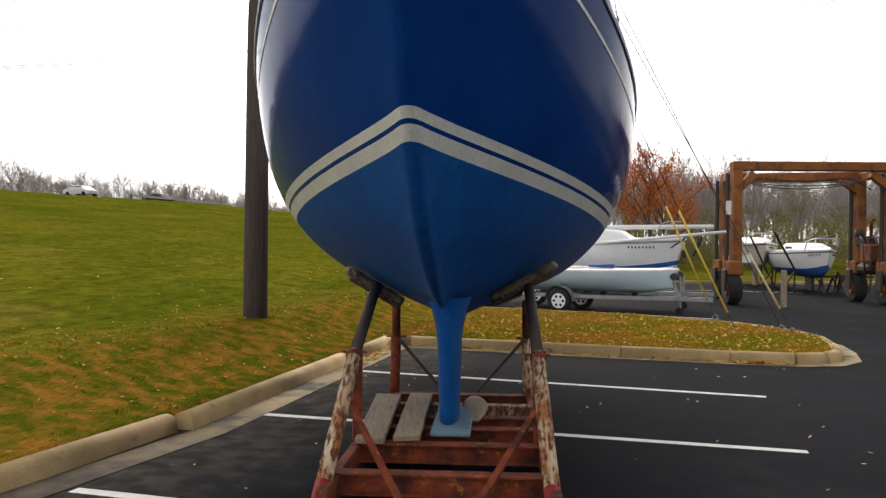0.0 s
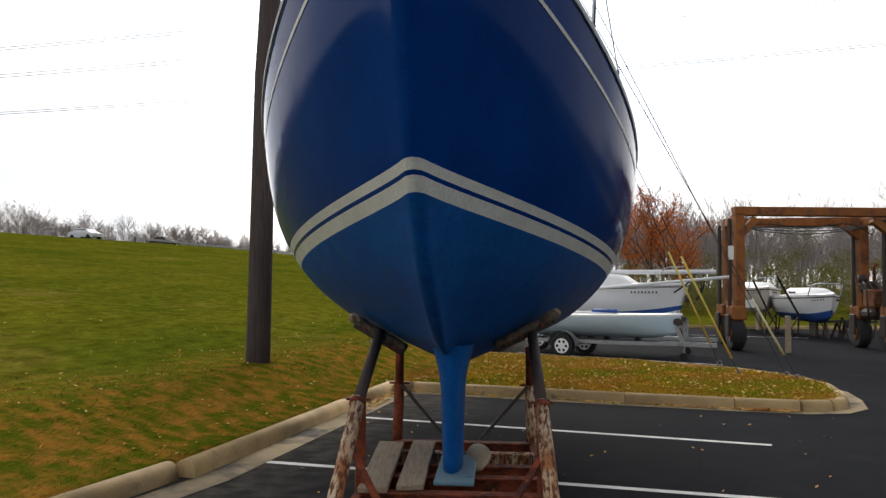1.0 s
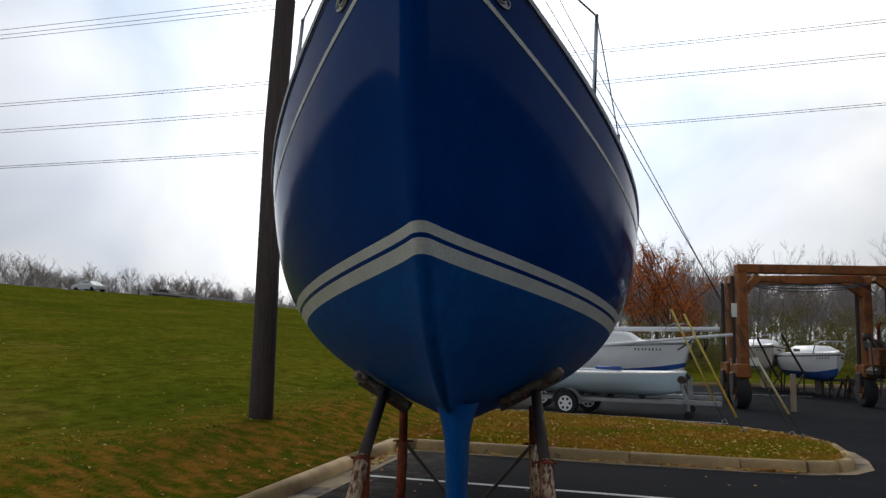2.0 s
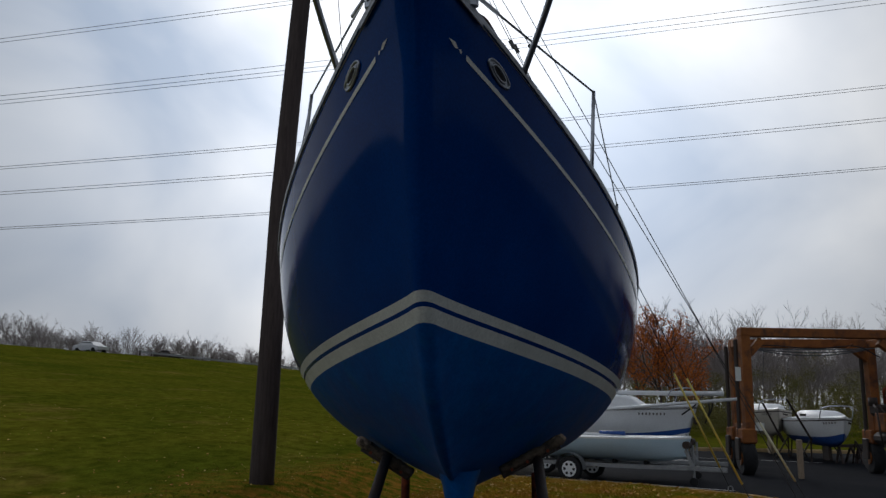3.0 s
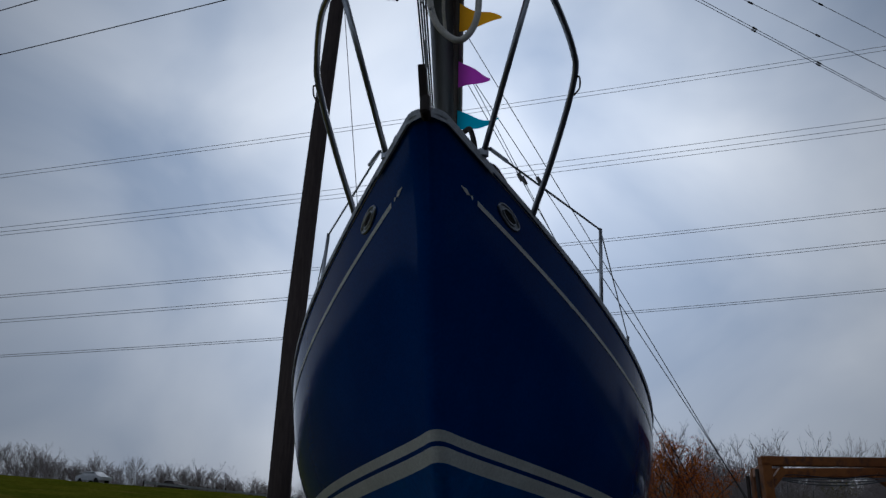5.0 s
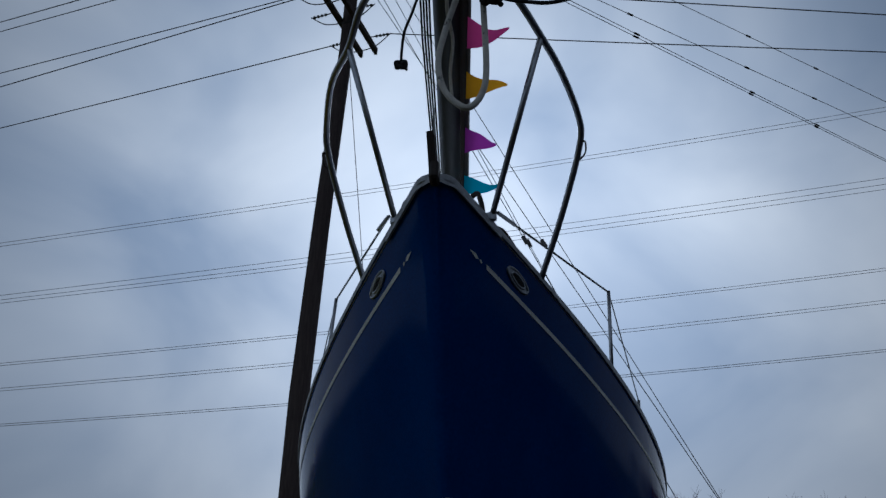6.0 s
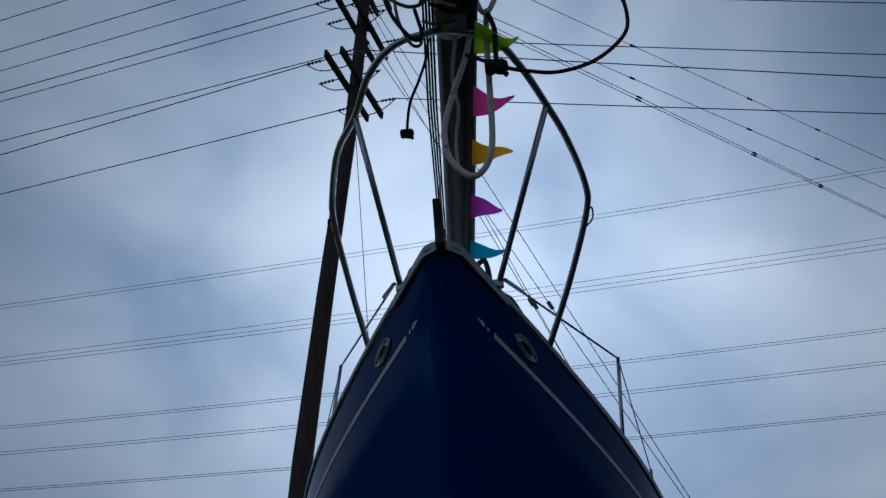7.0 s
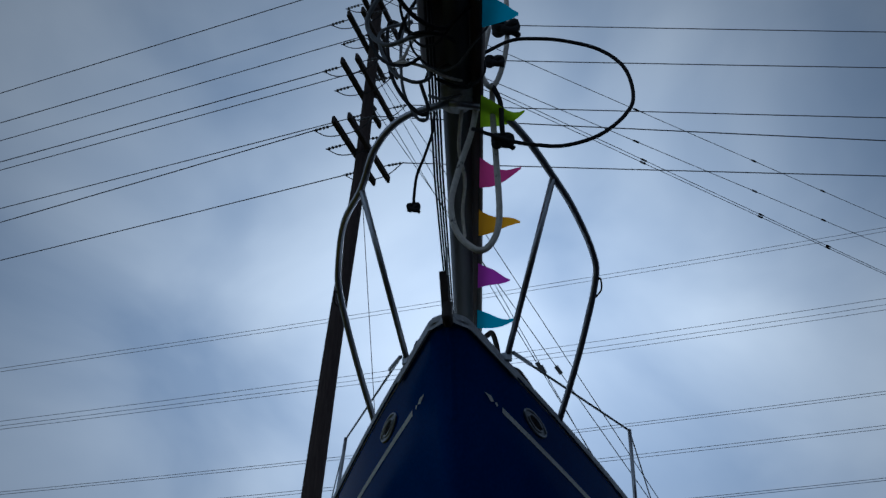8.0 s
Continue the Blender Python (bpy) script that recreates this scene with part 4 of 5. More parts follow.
# ---------------------------------------------------------------- utility pole and wires
pole = thing("utility_pole", Matrix.Translation((-2.88, 12.0, 0.30)), "tall dark creosoted wooden utility pole with paired crossarms", "utility pole")


def pole_x(z):
    return float(np.interp(z, (0, 5, 8.5, 12.0, 15.2, 18.0), (0.0, 0.03, 0.17, 0.36, 0.42, 0.44)))


part("shaft", tube([(pole_x(k), 0, -0.3 + k) for k in range(0, 20)], [0.19 - 0.0044 * k for k in range(20)], 16), M["pole"], pole, "dark creosoted wooden shaft", True)
AD = Vector((0.27, 0.96, 0)).normalized()
AN = Vector((AD.y, -AD.x, 0))
ARMS = []
for z in (12.5, 14.2, 15.7, 16.95):
    c = Vector((pole_x(z), 0, z))
    for o, dz in ((-0.17, 0.0), (0.17, 0.0)):
        a, b = c + AN * o - AD * 1.05, c + AN * o + AD * 1.05
        arm = part("crossarm", beam(a, b, 0.095, 0.13, 0.008), M["pole"], pole, "weathered timber crossarm")
        for e in (a, b):
            part("end_plate", box((e.x, e.y, e.z), (0.06, 0.06, 0.16)), M["dark_steel"], arm)
    for u in (-0.9, -0.3, 0.6):
        for sg in (-1, 1):
            p = c + AD * u + AN * sg * 0.24
            q = p + AN * sg * 0.45 + Vector((0, 0, -0.02))
            bm = tube([p, q], 0.012, 6)
            for k in range(4):
                m = p.lerp(q, 0.3 + 0.18 * k)
                add_tube(bm, [m - AN * 0.02, m + AN * 0.02], 0.03, 10)
            part("insulator", bm, M["insulator"], pole, "dark strain insulator string", True)
            ARMS.append((z, u, sg, pole.matrix_world @ q))
        part("jumper", tube(bend([c + AD * u - AN * 0.7, c + AD * u - AN * 0.3 + Vector((0, 0, -0.28)), c + AD * u + AN * 0.3 + Vector((0, 0, -0.28)), c + AD * u + AN * 0.7], 5), 0.012, 5), M["wire"], pole, smooth=True)


def cable(a, b, drop, r, label, group, name="power_line"):
    ob = link_bm(name, tube(sag(a, b, drop, 14), r, 5), M["wire"], None, "", True)
    return tagged(ob, label, "power line", group)


RIGHT_Y = {12.5: 0.06, 14.2: 0.06, 15.7: 0.05, 16.95: 0.05}
for z, u, sg, q in ARMS:
    if (sg > 0 and u < 0.5 and not (u == -0.9 and z < 13)) or u == -0.3:
        continue
    d = Vector((-1, (0.345 if u < 0 else 0.315) if z < 13 else 0.3, 0)).normalized() if sg < 0 else Vector((1, RIGHT_Y[z] + (0.03 if u < 0 else 0), 0)).normalized()
    cable(q, q + d * 55, 0.25, 0.012, "thin dark overhead wire strung from the pole's crossarms", "pole wires")
for z, b in ((17.75, (14.03, 21.95)), (16.5, (13.63, 21.8)), (16.4, (14.35, 23.42)), (16.25, (14.22, 23.27))):
    a, b = Vector((-2.45, 12.0, z)), Vector((*b, z))
    d = (b - a).normalized()
    ln = cable(a, b + d * 30, 0.0, 0.010, "dark overhead wire with small clamps crossing the lot", "crossing wires")
    for k in (0.42, 0.66, 0.82):
        m = a.lerp(b, k)
        part("wire_clamp", tube([m - d * 0.09, m + d * 0.09], 0.03, 6), M["dark_steel"], ln)
for a, b in (((-52.07, 75, 38.44), (47.38, 75, 55.08)), ((-51.95, 75, 38.03), (47.23, 75, 54.52)), ((-50.27, 75, 32.34), (44.93, 75, 45.75)), ((-50.12, 75, 31.84), (44.72, 75, 44.97)),
             ((-50.01, 75, 31.46), (44.55, 75, 44.34)), ((-48.1, 75, 24.96), (42.1, 75, 35.01)), ((-48.08, 75, 24.7), (42.03, 75, 34.7)), ((-47.34, 75, 22.38), (41.16, 75, 31.44)),
             ((-47.27, 75, 22.1), (41.08, 75, 31.1)), ((-46.28, 75, 18.8), (39.79, 75, 26.23)), ((-46.24, 75, 18.6), (39.74, 75, 26.0))):
    a, b = Vector(a), Vector(b)
    d = (b - a) * 0.25
    cable(a - d, b + d, 0.9, 0.026, "distant high transmission line against the clouds", "transmission lines")

# guy wires with their guards
for p, top, col, g0, g1 in (((5.86, 16.78, 0.15), 15.0, "yellow", 0.03, 0.155), ((5.53, 14.78, 0.15), 14.4, "yellow", 0.02, 0.15), ((6.3, 14.05, 0.15), 14.0, "cream", 0.03, 0.10), ((6.3, 14.5, 0.15), 15.2, "", 0, 0), ((-1.62, 16.7, 0.5), 12.1, "", 0, 0)):
    a, b = Vector(p), Vector((-2.88 + pole_x(top), 12.0, top + 0.3))
    guy = thing("guy_wire", Matrix.Identity(4), "steel guy wire from the pole with a plastic guard" if col else "bare steel guy wire from the pole to its anchor", "guy wire", "guy wires")
    part("strand", tube([a - (b - a) * 0.006, b], 0.0075, 6), M["wire"], guy)
    part("anchor_eye", tube([a + Vector((0.05 * math.cos(t), 0, 0.05 * math.sin(t) + 0.02)) for t in [k * math.pi / 5 for k in range(11)]], 0.012, 6), M["galv"], guy)
    if col:
        part("guard", tube([a.lerp(b, g0), a.lerp(b, g1)], 0.02, 8), M[col], guy, "faded plastic guy guard", True)
        for k in (0.06, 0.48):
            m0, m1 = a.lerp(b, 0.5 + k), a.lerp(b, 0.51 + k)
            part("strain_insulator", tube([m0, m1], 0.04, 8), M["insulator"], guy)

# ---------------------------------------------------------------- travel lift
lift = thing("travel_lift", Matrix.Translation((8.48, 22.9, 0)), "rusty orange steel boat hoist straddling stored boats on rubber tyres", "boat hoist")
FR, FL2, RR, RL = Vector((4.55, 0.0, 0)), Vector((0, 0, 0)), Vector((4.48, 1.6, 0)), Vector((0.62, 2.6, 0))
for c, nm in ((FL2, "front"), (FR, "front"), (RL, "rear"), (RR, "rear")):
    post = part("post", box((c.x + 0.1, c.y, 2.55), (0.26, 0.34, 2.9), 0.02), M["gantry"], lift, "rust-streaked orange post")
    part("post_foot", box((c.x + 0.02, c.y, 1.08), (0.42, 0.6, 0.42), 0.04), M["gantry"], post)
    part("gusset", beam((c.x + 0.15, c.y, 3.35), (c.x + (0.6 if c.x < 2 else -0.5), c.y, 3.85), 0.22, 0.2), M["gantry"], post)
    wheel = part("wheel", tube([(c.x - 0.17, c.y + 0.03, 0.46), (c.x - 0.15, c.y + 0.03, 0.46), (c.x + 0.15, c.y - 0.03, 0.46), (c.x + 0.17, c.y - 0.03, 0.46)], [0.38, 0.46, 0.46, 0.38], 26), M["rubber"], lift, "black rubber tyre", True)
    part("rim", tube([(c.x - 0.18, c.y + 0.03, 0.46), (c.x + 0.18, c.y - 0.03, 0.46)], 0.2, 16), M["gantry"], wheel)
    part("axle_fork", box((c.x - 0.24, c.y, 0.72), (0.07, 0.3, 0.62), 0.02), M["dark_steel"], lift)
    part("hydraulic_tube", tube([(c.x - 0.14, c.y + 0.1, 1.1), (c.x - 0.12, c.y + 0.1, 3.85)], 0.06, 8), M["dark_steel"], lift)
part("top_beam", beam(FL2 + Vector((-0.04, 0, 4.06)), FR + Vector((0.6, 0, 4.06)), 0.34, 0.26, 0.02), M["gantry"], lift, "front orange top beam")
part("top_beam", beam(RL + Vector((-0.04, 0, 3.93)), RR + Vector((0.3, 0, 3.93)), 0.3, 0.28, 0.02), M["gantry"], lift, "rear orange top beam")
for a, b in ((FL2, RL), (FR, RR)):
    part("side_beam", beam(a + Vector((0.1, 0, 1.25)), b + Vector((0.1, 0, 1.25)), 0.22, 0.3, 0.02), M["gantry"], lift)
    part("side_beam", beam(a + Vector((0.1, 0, 3.9)), b + Vector((0.1, 0, 3.9)), 0.22, 0.25, 0.02), M["gantry"], lift)
for k in range(3):
    a = FL2.lerp(RL, 0.5) + Vector((0.25, 0.1 * k, 3.72 + 0.03 * k))
    part("hoist_rope", tube(sag(a, FR.lerp(RR, 0.5) + Vector((-0.2, 0.1 * k, 3.72)), 0.05 + 0.1 * k, 10), 0.02, 6), M["grey_wire"], lift)
part("drip_hose", tube(bend([(0.2, 0.1, 3.6), (0.9, 0.1, 3.70), (2.2, 0.1, 3.62), (3.4, 0.1, 3.72), (4.1, 0.1, 3.4)], 5), 0.018, 6), M["wire"], lift)
part("engine_housing", box((3.55, -0.95, 1.55), (0.5, 0.6, 0.55), 0.04), M["gantry"], lift, "yellow-orange engine housing")
part("engine_block", box((3.6, -0.5, 1.90), (0.5, 0.5, 0.36), 0.09), M["dark_steel"], lift)
part("engine_block", box((3.52, -0.85, 1.08), (0.5, 0.8, 0.36), 0.12), M["dark_steel"], lift)
for k in range(5):
    part("grille_slat", box((3.55, -1.262, 1.38 + 0.085 * k), (0.4, 0.02, 0.03), 0.004), M["dark_steel"], lift)
for k, (dx, r) in enumerate(((-0.28, 0.05), (-0.12, 0.035), (0.1, 0.06), (0.27, 0.04))):
    part("hydraulic_hose", tube([(3.55 + dx, -0.75, 2.05), (3.5 + dx * 1.3, -1.15, 1.95 - 0.1 * k), (3.5 + dx * 1.4, -1.3, 1.25), (3.52 + dx, -1.15, 0.85)], r * 0.6, 8), M["dark_steel"], lift, "", True)
part("exhaust_pipe", tube([(3.75, -0.5, 2.05), (3.75, -0.5, 2.5), (3.8, -0.6, 2.62)], 0.05, 10), M["rust"], lift, "rusty exhaust pipe", True)
part("air_filter", tube([(3.36, -0.55, 2.02), (3.36, -0.55, 2.28)], 0.13, 14), M["dark_steel"], lift, "", True)
for ob in lift.children:
    if ob.name.split(".")[0] in ("engine_housing", "engine_block", "grille_slat", "hydraulic_hose", "exhaust_pipe", "air_filter"):
        ob.location = (1.0, 1.75, -0.02)
part("notice", box((-0.19, -0.19, 2.83), (0.16, 0.012, 0.40)), M["stripe"], lift, "white notice plate")
part("notice", box((0.30, -0.32, 1.35), (0.26, 0.012, 0.22)), M["stripe"], lift, "white notice plate")
for a, b in (((1.75, 3.1, 2.05), (2.42, 3.3, 0.80)), ((2.5, 3.0, 2.2), (3.4, 3.4, 0.88))):
    part("sling", beam(a, b, 0.09, 0.015), M["dark_steel"], lift, "dark lifting sling")
    part("sling_rope", tube([(a[0] - 0.25, a[1] - 1.0, 3.8), a], 0.008, 5), M["grey_wire"], lift)


# ---------------------------------------------------------------- stored boats
def small_hull(length, beam_, depth, rake=0.25, transom=0.75, n=16, flat=0.6):
    """Rows of a small hull: bow at y=0, stern at +length, sheer at z=depth."""
    def pt(X, v):
        z = depth * v + 0.10 * depth * (1 - X) ** 2 * v + 0.25 * depth * (1 - v) * max(0.0, 1 - X * 4) ** 2
        s = length * X - rake * v * (1 - X) ** 3 + rake
        b = beam_ / 2 * (1 - (1 - min(1, X / 0.6)) ** 2.1) * (1 if X < 0.6 else 1 - (1 - transom) * ((X - 0.6) / 0.4) ** 2)
        return b * max(1e-6, 1 - (1 - v) ** 2) ** flat, s, z
    return pt


def hull_part(pt, v0, v1, name, material, parent, label="", n=22, m=6):
    bm = bmesh.new()
    for side in (1, -1):
        V = []
        for i in range(n + 1):
            X = (i / n) ** 1.4
            V.append([bm.verts.new((side * p[0], p[1], p[2])) for p in (pt(X, v0 + (v1 - v0) * k / m) for k in range(m + 1))])
        for a, b in zip(V, V[1:]):
            for k in range(m):
                bm.faces.new((a[k], a[k + 1], b[k + 1], b[k]))
    R = [pt(1.0, v0 + (v1 - v0) * k / m) for k in range(m + 1)]
    bm.faces.new([bm.verts.new(p) for p in R] + [bm.verts.new((-p[0], p[1], p[2])) for p in reversed(R)])
    bmesh.ops.remove_doubles(bm, verts=bm.verts, dist=0.0005)
    return part(name, bm, material, parent, label, True)


def deck_part(pt, parent, material, camber=0.08):
    bm = grid_bm([[(k * p[0], p[1], p[2] - 0.01 + camber * (1 - k * k)) for k in (-1, -0.5, 0, 0.5, 1)] for p in (pt((i / 16) ** 1.4, 1.0) for i in range(17))])
    return part("deck", bm, material, parent, "", True)


def cabin(parent, y0, y1, w, z0, h, windows=True):
    rows = []
    for y, k, hh in ((y0, 0.55, 0.05), (y0 + 0.5, 0.8, 0.75), ((y0 + y1) / 2, 1.0, 1.0), (y1, 0.95, 1.0)):
        rows.append([(x * w * k / 2, y, z0 + z * h * hh) for x, z in ((-1, 0), (-0.93, 0.75), (-0.7, 1.0), (0, 1.08), (0.7, 1.0), (0.93, 0.75), (1, 0))])
    bm = grid_bm(rows)
    bm.faces.new([v for v in bm.verts if abs(v.co.y - y1) < 1e-4])
    c = part("cabin", bm, M["white_gel"], parent, "white cabin top", True)
    if windows:
        for side in (1, -1):
            part("cabin_window", box((side * w * 0.475, (y0 + y1) / 2 + 0.3, z0 + h * 0.45), (0.03, 0.8, h * 0.35), 0.01), M["glass"], c, "dark cabin window")


def trailer(m, length, label):
    t = thing("boat_trailer", m, label, "boat trailer", "boat trailers")
    for side in (1, -1):
        part("frame_rail", beam((side * 0.12, 0.2, 0.42), (side * 0.55, 1.8, 0.42), 0.06, 0.09), M["galv"], t)
        part("frame_rail", beam((side * 0.55, 1.8, 0.42), (side * 0.55, length, 0.42), 0.06, 0.09), M["galv"], t)
        w = part("wheel", tube([(side * 0.75 - 0.09, length * 0.72, 0.3), (side * 0.75 - 0.07, length * 0.72, 0.3), (side * 0.75 + 0.07, length * 0.72, 0.3), (side * 0.75 + 0.09, length * 0.72, 0.3)], [0.25, 0.3, 0.3, 0.25], 24), M["rubber"], t, "black trailer tyre", True)
        rim = part("rim", tube([(side * 0.75 - 0.092, length * 0.72, 0.3), (side * 0.75 + 0.092, length * 0.72, 0.3)], 0.19, 18), M["white_gel"], w, "white spoked rim")
        for k in range(6):
            a = 2 * math.pi * k / 6
            part("rim_hole", tube([(side * 0.75 - 0.096, length * 0.72 + 0.12 * math.cos(a), 0.3 + 0.12 * math.sin(a)), (side * 0.75 + 0.096, length * 0.72 + 0.12 * math.cos(a), 0.3 + 0.12 * math.sin(a))], 0.036, 8), M["rubber"], w)
        arc = [(side * 0.75, length * 0.72 + 0.37 * math.cos(a), 0.3 + 0.37 * math.sin(a)) for a in [math.pi * k / 10 for k in range(11)]]
        bm = grid_bm([[(x - 0.11, y, z) for x, y, z in arc], [(x + 0.11, y, z) for x, y, z in arc], [(x + 0.11, y, z + 0.012) for x, y, z in arc], [(x - 0.11, y, z + 0.012) for x, y, z in arc]])
        part("mudguard", bm, M["galv"], t)
    part("tongue", beam((0, -0.7, 0.42), (0, 0.6, 0.42), 0.08, 0.1), M["galv"], t)
    part("jack", tube([(0.12, 0.1, 0.1), (0.12, 0.1, 0.95)], 0.035, 8), M["galv"], t, "jockey wheel jack")
    part("jack_wheel", tube([(0.08, 0.1, 0.1), (0.16, 0.1, 0.1)], 0.1, 14), M["rubber"], t)
    part("winch_post", beam((0, 0.1, 0.45), (0, 0.35, 1.15), 0.07, 0.07), M["galv"], t)
    part("winch", tube([(-0.12, 0.2, 0.95), (0.12, 0.2, 0.95)], 0.09, 12), M["dark_steel"], t)
    part("axle", tube([(-0.7, length * 0.72, 0.3), (0.7, length * 0.72, 0.3)], 0.03, 8), M["galv"], t)
    for y in (0.7, 1.8, length * 0.6, length):
        part("cross_bar", beam((-0.55 if y > 1 else -0.25, y, 0.42), (0.55 if y > 1 else 0.25, y, 0.42), 0.05, 0.06), M["galv"], t)
    for y in (1.2, length * 0.5):
        part("roller", tube([(-0.1, y, 0.5), (0.1, y, 0.5)], 0.05, 10), M["rubber"], t)
    return t


# trailer with the pale dinghy, bow towards the hoist
TD = Matrix.Translation((5.80, 18.85, 0)) @ Matrix.Rotation(math.atan2(2.6, 1.62), 4, 'Z')
trailer(TD, 4.0, "galvanised boat trailer with white spoked wheels under the dinghy")
ding = thing("dinghy", TD @ Matrix.Translation((0, 0.1, 0.52)), "pale blue sailing dinghy stored on its trailer", "dinghy")
pt = small_hull(4.3, 1.5, 0.55, 0.12, 0.8)
hull_part(pt, 0.0, 0.93, "hull", M["pale_blue"], ding, "pale blue hull")
hull_part(pt, 0.93, 1.0, "gunwale", M["white_gel"], ding, "white gunwale", m=2)
deck_part(pt, ding, M["white_gel"], 0.05)
part("boom", tube([(-0.2, 1.6, 0.62), (-0.35, 3.4, 0.60)], 0.04, 8), M["white_gel"], ding, "white boom lying on deck", True)
part("sail_cover", tube([(-0.22, 1.55, 0.66), (-0.24, 2.2, 0.66)], 0.05, 8), M["blue_band"], ding, "blue cover", True)

# the white cabin sloop behind it
TS = Matrix.Translation((6.55, 21.0, 0)) @ Matrix.Rotation(math.atan2(2.6, 1.5), 4, 'Z')
trailer(TS, 5.6, "galvanised boat trailer under the white sloop")
sloop = thing("small_sloop", TS @ Matrix.Translation((0, 0.0, 0.55)), "white cabin sloop with blue bottom stripe on a trailer", "sailboat")
pt = small_hull(6.6, 2.3, 1.22, 0.35, 0.8)
hull_part(pt, 0.0, 0.33, "underbody", M["white_gel"], sloop, m=4)
hull_part(pt, 0.33, 0.45, "blue_stripe", M["blue_band"], sloop, "broad blue stripe", m=2)
hull_part(pt, 0.45, 1.0, "topside", M["white_gel"], sloop, "white topside")
deck_part(pt, sloop, M["white_gel"])
cabin(sloop, 1.3, 4.4, 1.6, 1.24, 0.42)
for z in (0.93, 0.955):
    for side in (1, -1):
        part("coach_line", tube([(side * (pt((i / 14) ** 1.3, z)[0] + 0.004), pt((i / 14) ** 1.3, z)[1], pt((i / 14) ** 1.3, z)[2]) for i in range(15)], 0.008, 4), M["dark_steel"], sloop)
for k in range(8):
    part("lettering_bar", box((-pt(0.10 + 0.012 * k, 0.85)[0] - 0.012, pt(0.10 + 0.012 * k, 0.85)[1], pt(0.1, 0.85)[2] - 0.03), (0.012, 0.035, 0.055)), M["dark_steel"], sloop)
part("bow_rail", tube(bend([(-0.45, 0.75, 1.33), (-0.4, 0.55, 1.75), (0, 0.15, 1.8), (0.4, 0.55, 1.75), (0.45, 0.75, 1.33)], 5), 0.014, 6), M["steel"], sloop, "bow rail", True)
part("outboard_bracket", box((0.0, 0.05, 0.95), (0.12, 0.14, 0.2), 0.03), M["dark_steel"], sloop)
lm = thing("lowered_spar", TS @ Matrix.Translation((0, 0, 0.55)), "white aluminium spar lying fore and aft over the sloop", "spar", "spars on the sloop")
part("spar", tube([(-0.1, -0.7, 1.66), (0.0, 7.0, 1.68)], 0.065, 10), M["white_gel"], lm, smooth=True)
for x0, x1 in ((-0.6, 0.5), (0.6, -0.5)):
    part("crutch", beam((x0, 2.0, 1.35), (-0.05, 2.2, 1.63), 0.05, 0.04), M["white_gel"], lm)
lm = thing("lowered_spar", TS @ Matrix.Translation((0, 0, 0.55)), "thin white spar lashed aslant beside the sloop", "spar", "spars on the sloop")
part("spar", tube([(-0.5, -1.1, 1.52), (-1.22, 5.0, 0.95)], 0.04, 8), M["white_gel"], lm, smooth=True)
for k, (a, b) in enumerate((((-0.2, -0.2, 1.6), (-0.5, 0.3, 1.1)), ((0.1, -0.35, 1.62), (0.2, -0.2, 1.0)), ((-0.1, -0.3, 1.5), (-0.1, -0.2, 0.9)))):
    part("lashing", tube(bend([a, ((a[0] + b[0]) / 2 - 0.15, (a[1] + b[1]) / 2 - 0.1, (a[2] + b[2]) / 2), b], 5), 0.02, 6), M["rope_black"], lm)

# boats on stands beyond the hoist
for (x, y, rz, label, bottom, z0, dep) in ((13.6, 27.4, 9, "white sailboat with blue bottom on stands under the hoist", "blue_band", 0.56, 0.98), (13.05, 31.6, 12, "cream sailboat on stands behind the hoist", "cream_gel", 0.80, 1.0)):
    m = Matrix.Translation((x, y, z0)) @ Matrix.Rotation(radians(-rz), 4, 'Z')
    sb = thing("stored_sailboat", m, label, "sailboat", "boats on stands")
    size = 0.8 if bottom == "blue_band" else 0.86
    pt = small_hull(7.0 * size, 2.6 * size, dep, 0.4, 0.75)
    hull_part(pt, 0.0, 0.34, "underbody", M[bottom], sb, m=4)
    hull_part(pt, 0.34, 1.0, "topside", M["white_gel" if bottom == "blue_band" else "cream_gel"], sb, "white topside" if bottom == "blue_band" else "cream topside")
    for side in (1, -1):
        part("coach_line", tube([(side * (pt((i / 14) ** 1.3, 0.9)[0] + 0.006), pt((i / 14) ** 1.3, 0.9)[1], pt((i / 14) ** 1.3, 0.9)[2]) for i in range(15)], 0.022, 4), M["dark_steel"], sb, "dark coach line")
        for k in range(5):
            p = pt(0.06 + 0.02 * k, 0.8)
            part("lettering_bar", box((side * (p[0] + 0.02), p[1], p[2]), (0.02, 0.045, 0.06)), M["dark_steel"], sb)
        for yy in (1.6, 4.8):
            part("stand", tube([(side * 1.25, yy, -z0), (side * 0.75, yy, 0.25)], 0.03, 6), M["dark_steel"], sb, "thin steel boat stand")
            part("stand", tube([(side * 0.7, yy + 0.3, -z0), (side * 0.75, yy, 0.25)], 0.03, 6), M["dark_steel"], sb)
    deck_part(pt, sb, M["white_gel"])
    cabin(sb, 1.6 * size, 4.8 * size, 1.7 * size, dep + 0.02, 0.30)
    part("keel", box((0, 2.4, -z0 / 2 + 0.1), (0.12, 0.8, z0 + 0.1), 0.03), M["dark_steel"] if bottom == "blue_band" else M["beige"], sb)
    part("bow_rail", tube(bend([(-0.7 * size, 1.1, dep + 0.03), (-0.6 * size, 0.8, dep + 0.42), (0, 0.3, dep + 0.48), (0.6 * size, 0.8, dep + 0.42), (0.7 * size, 1.1, dep + 0.03)], 5), 0.02, 6), M["steel"], sb, "steel bow rail", True)
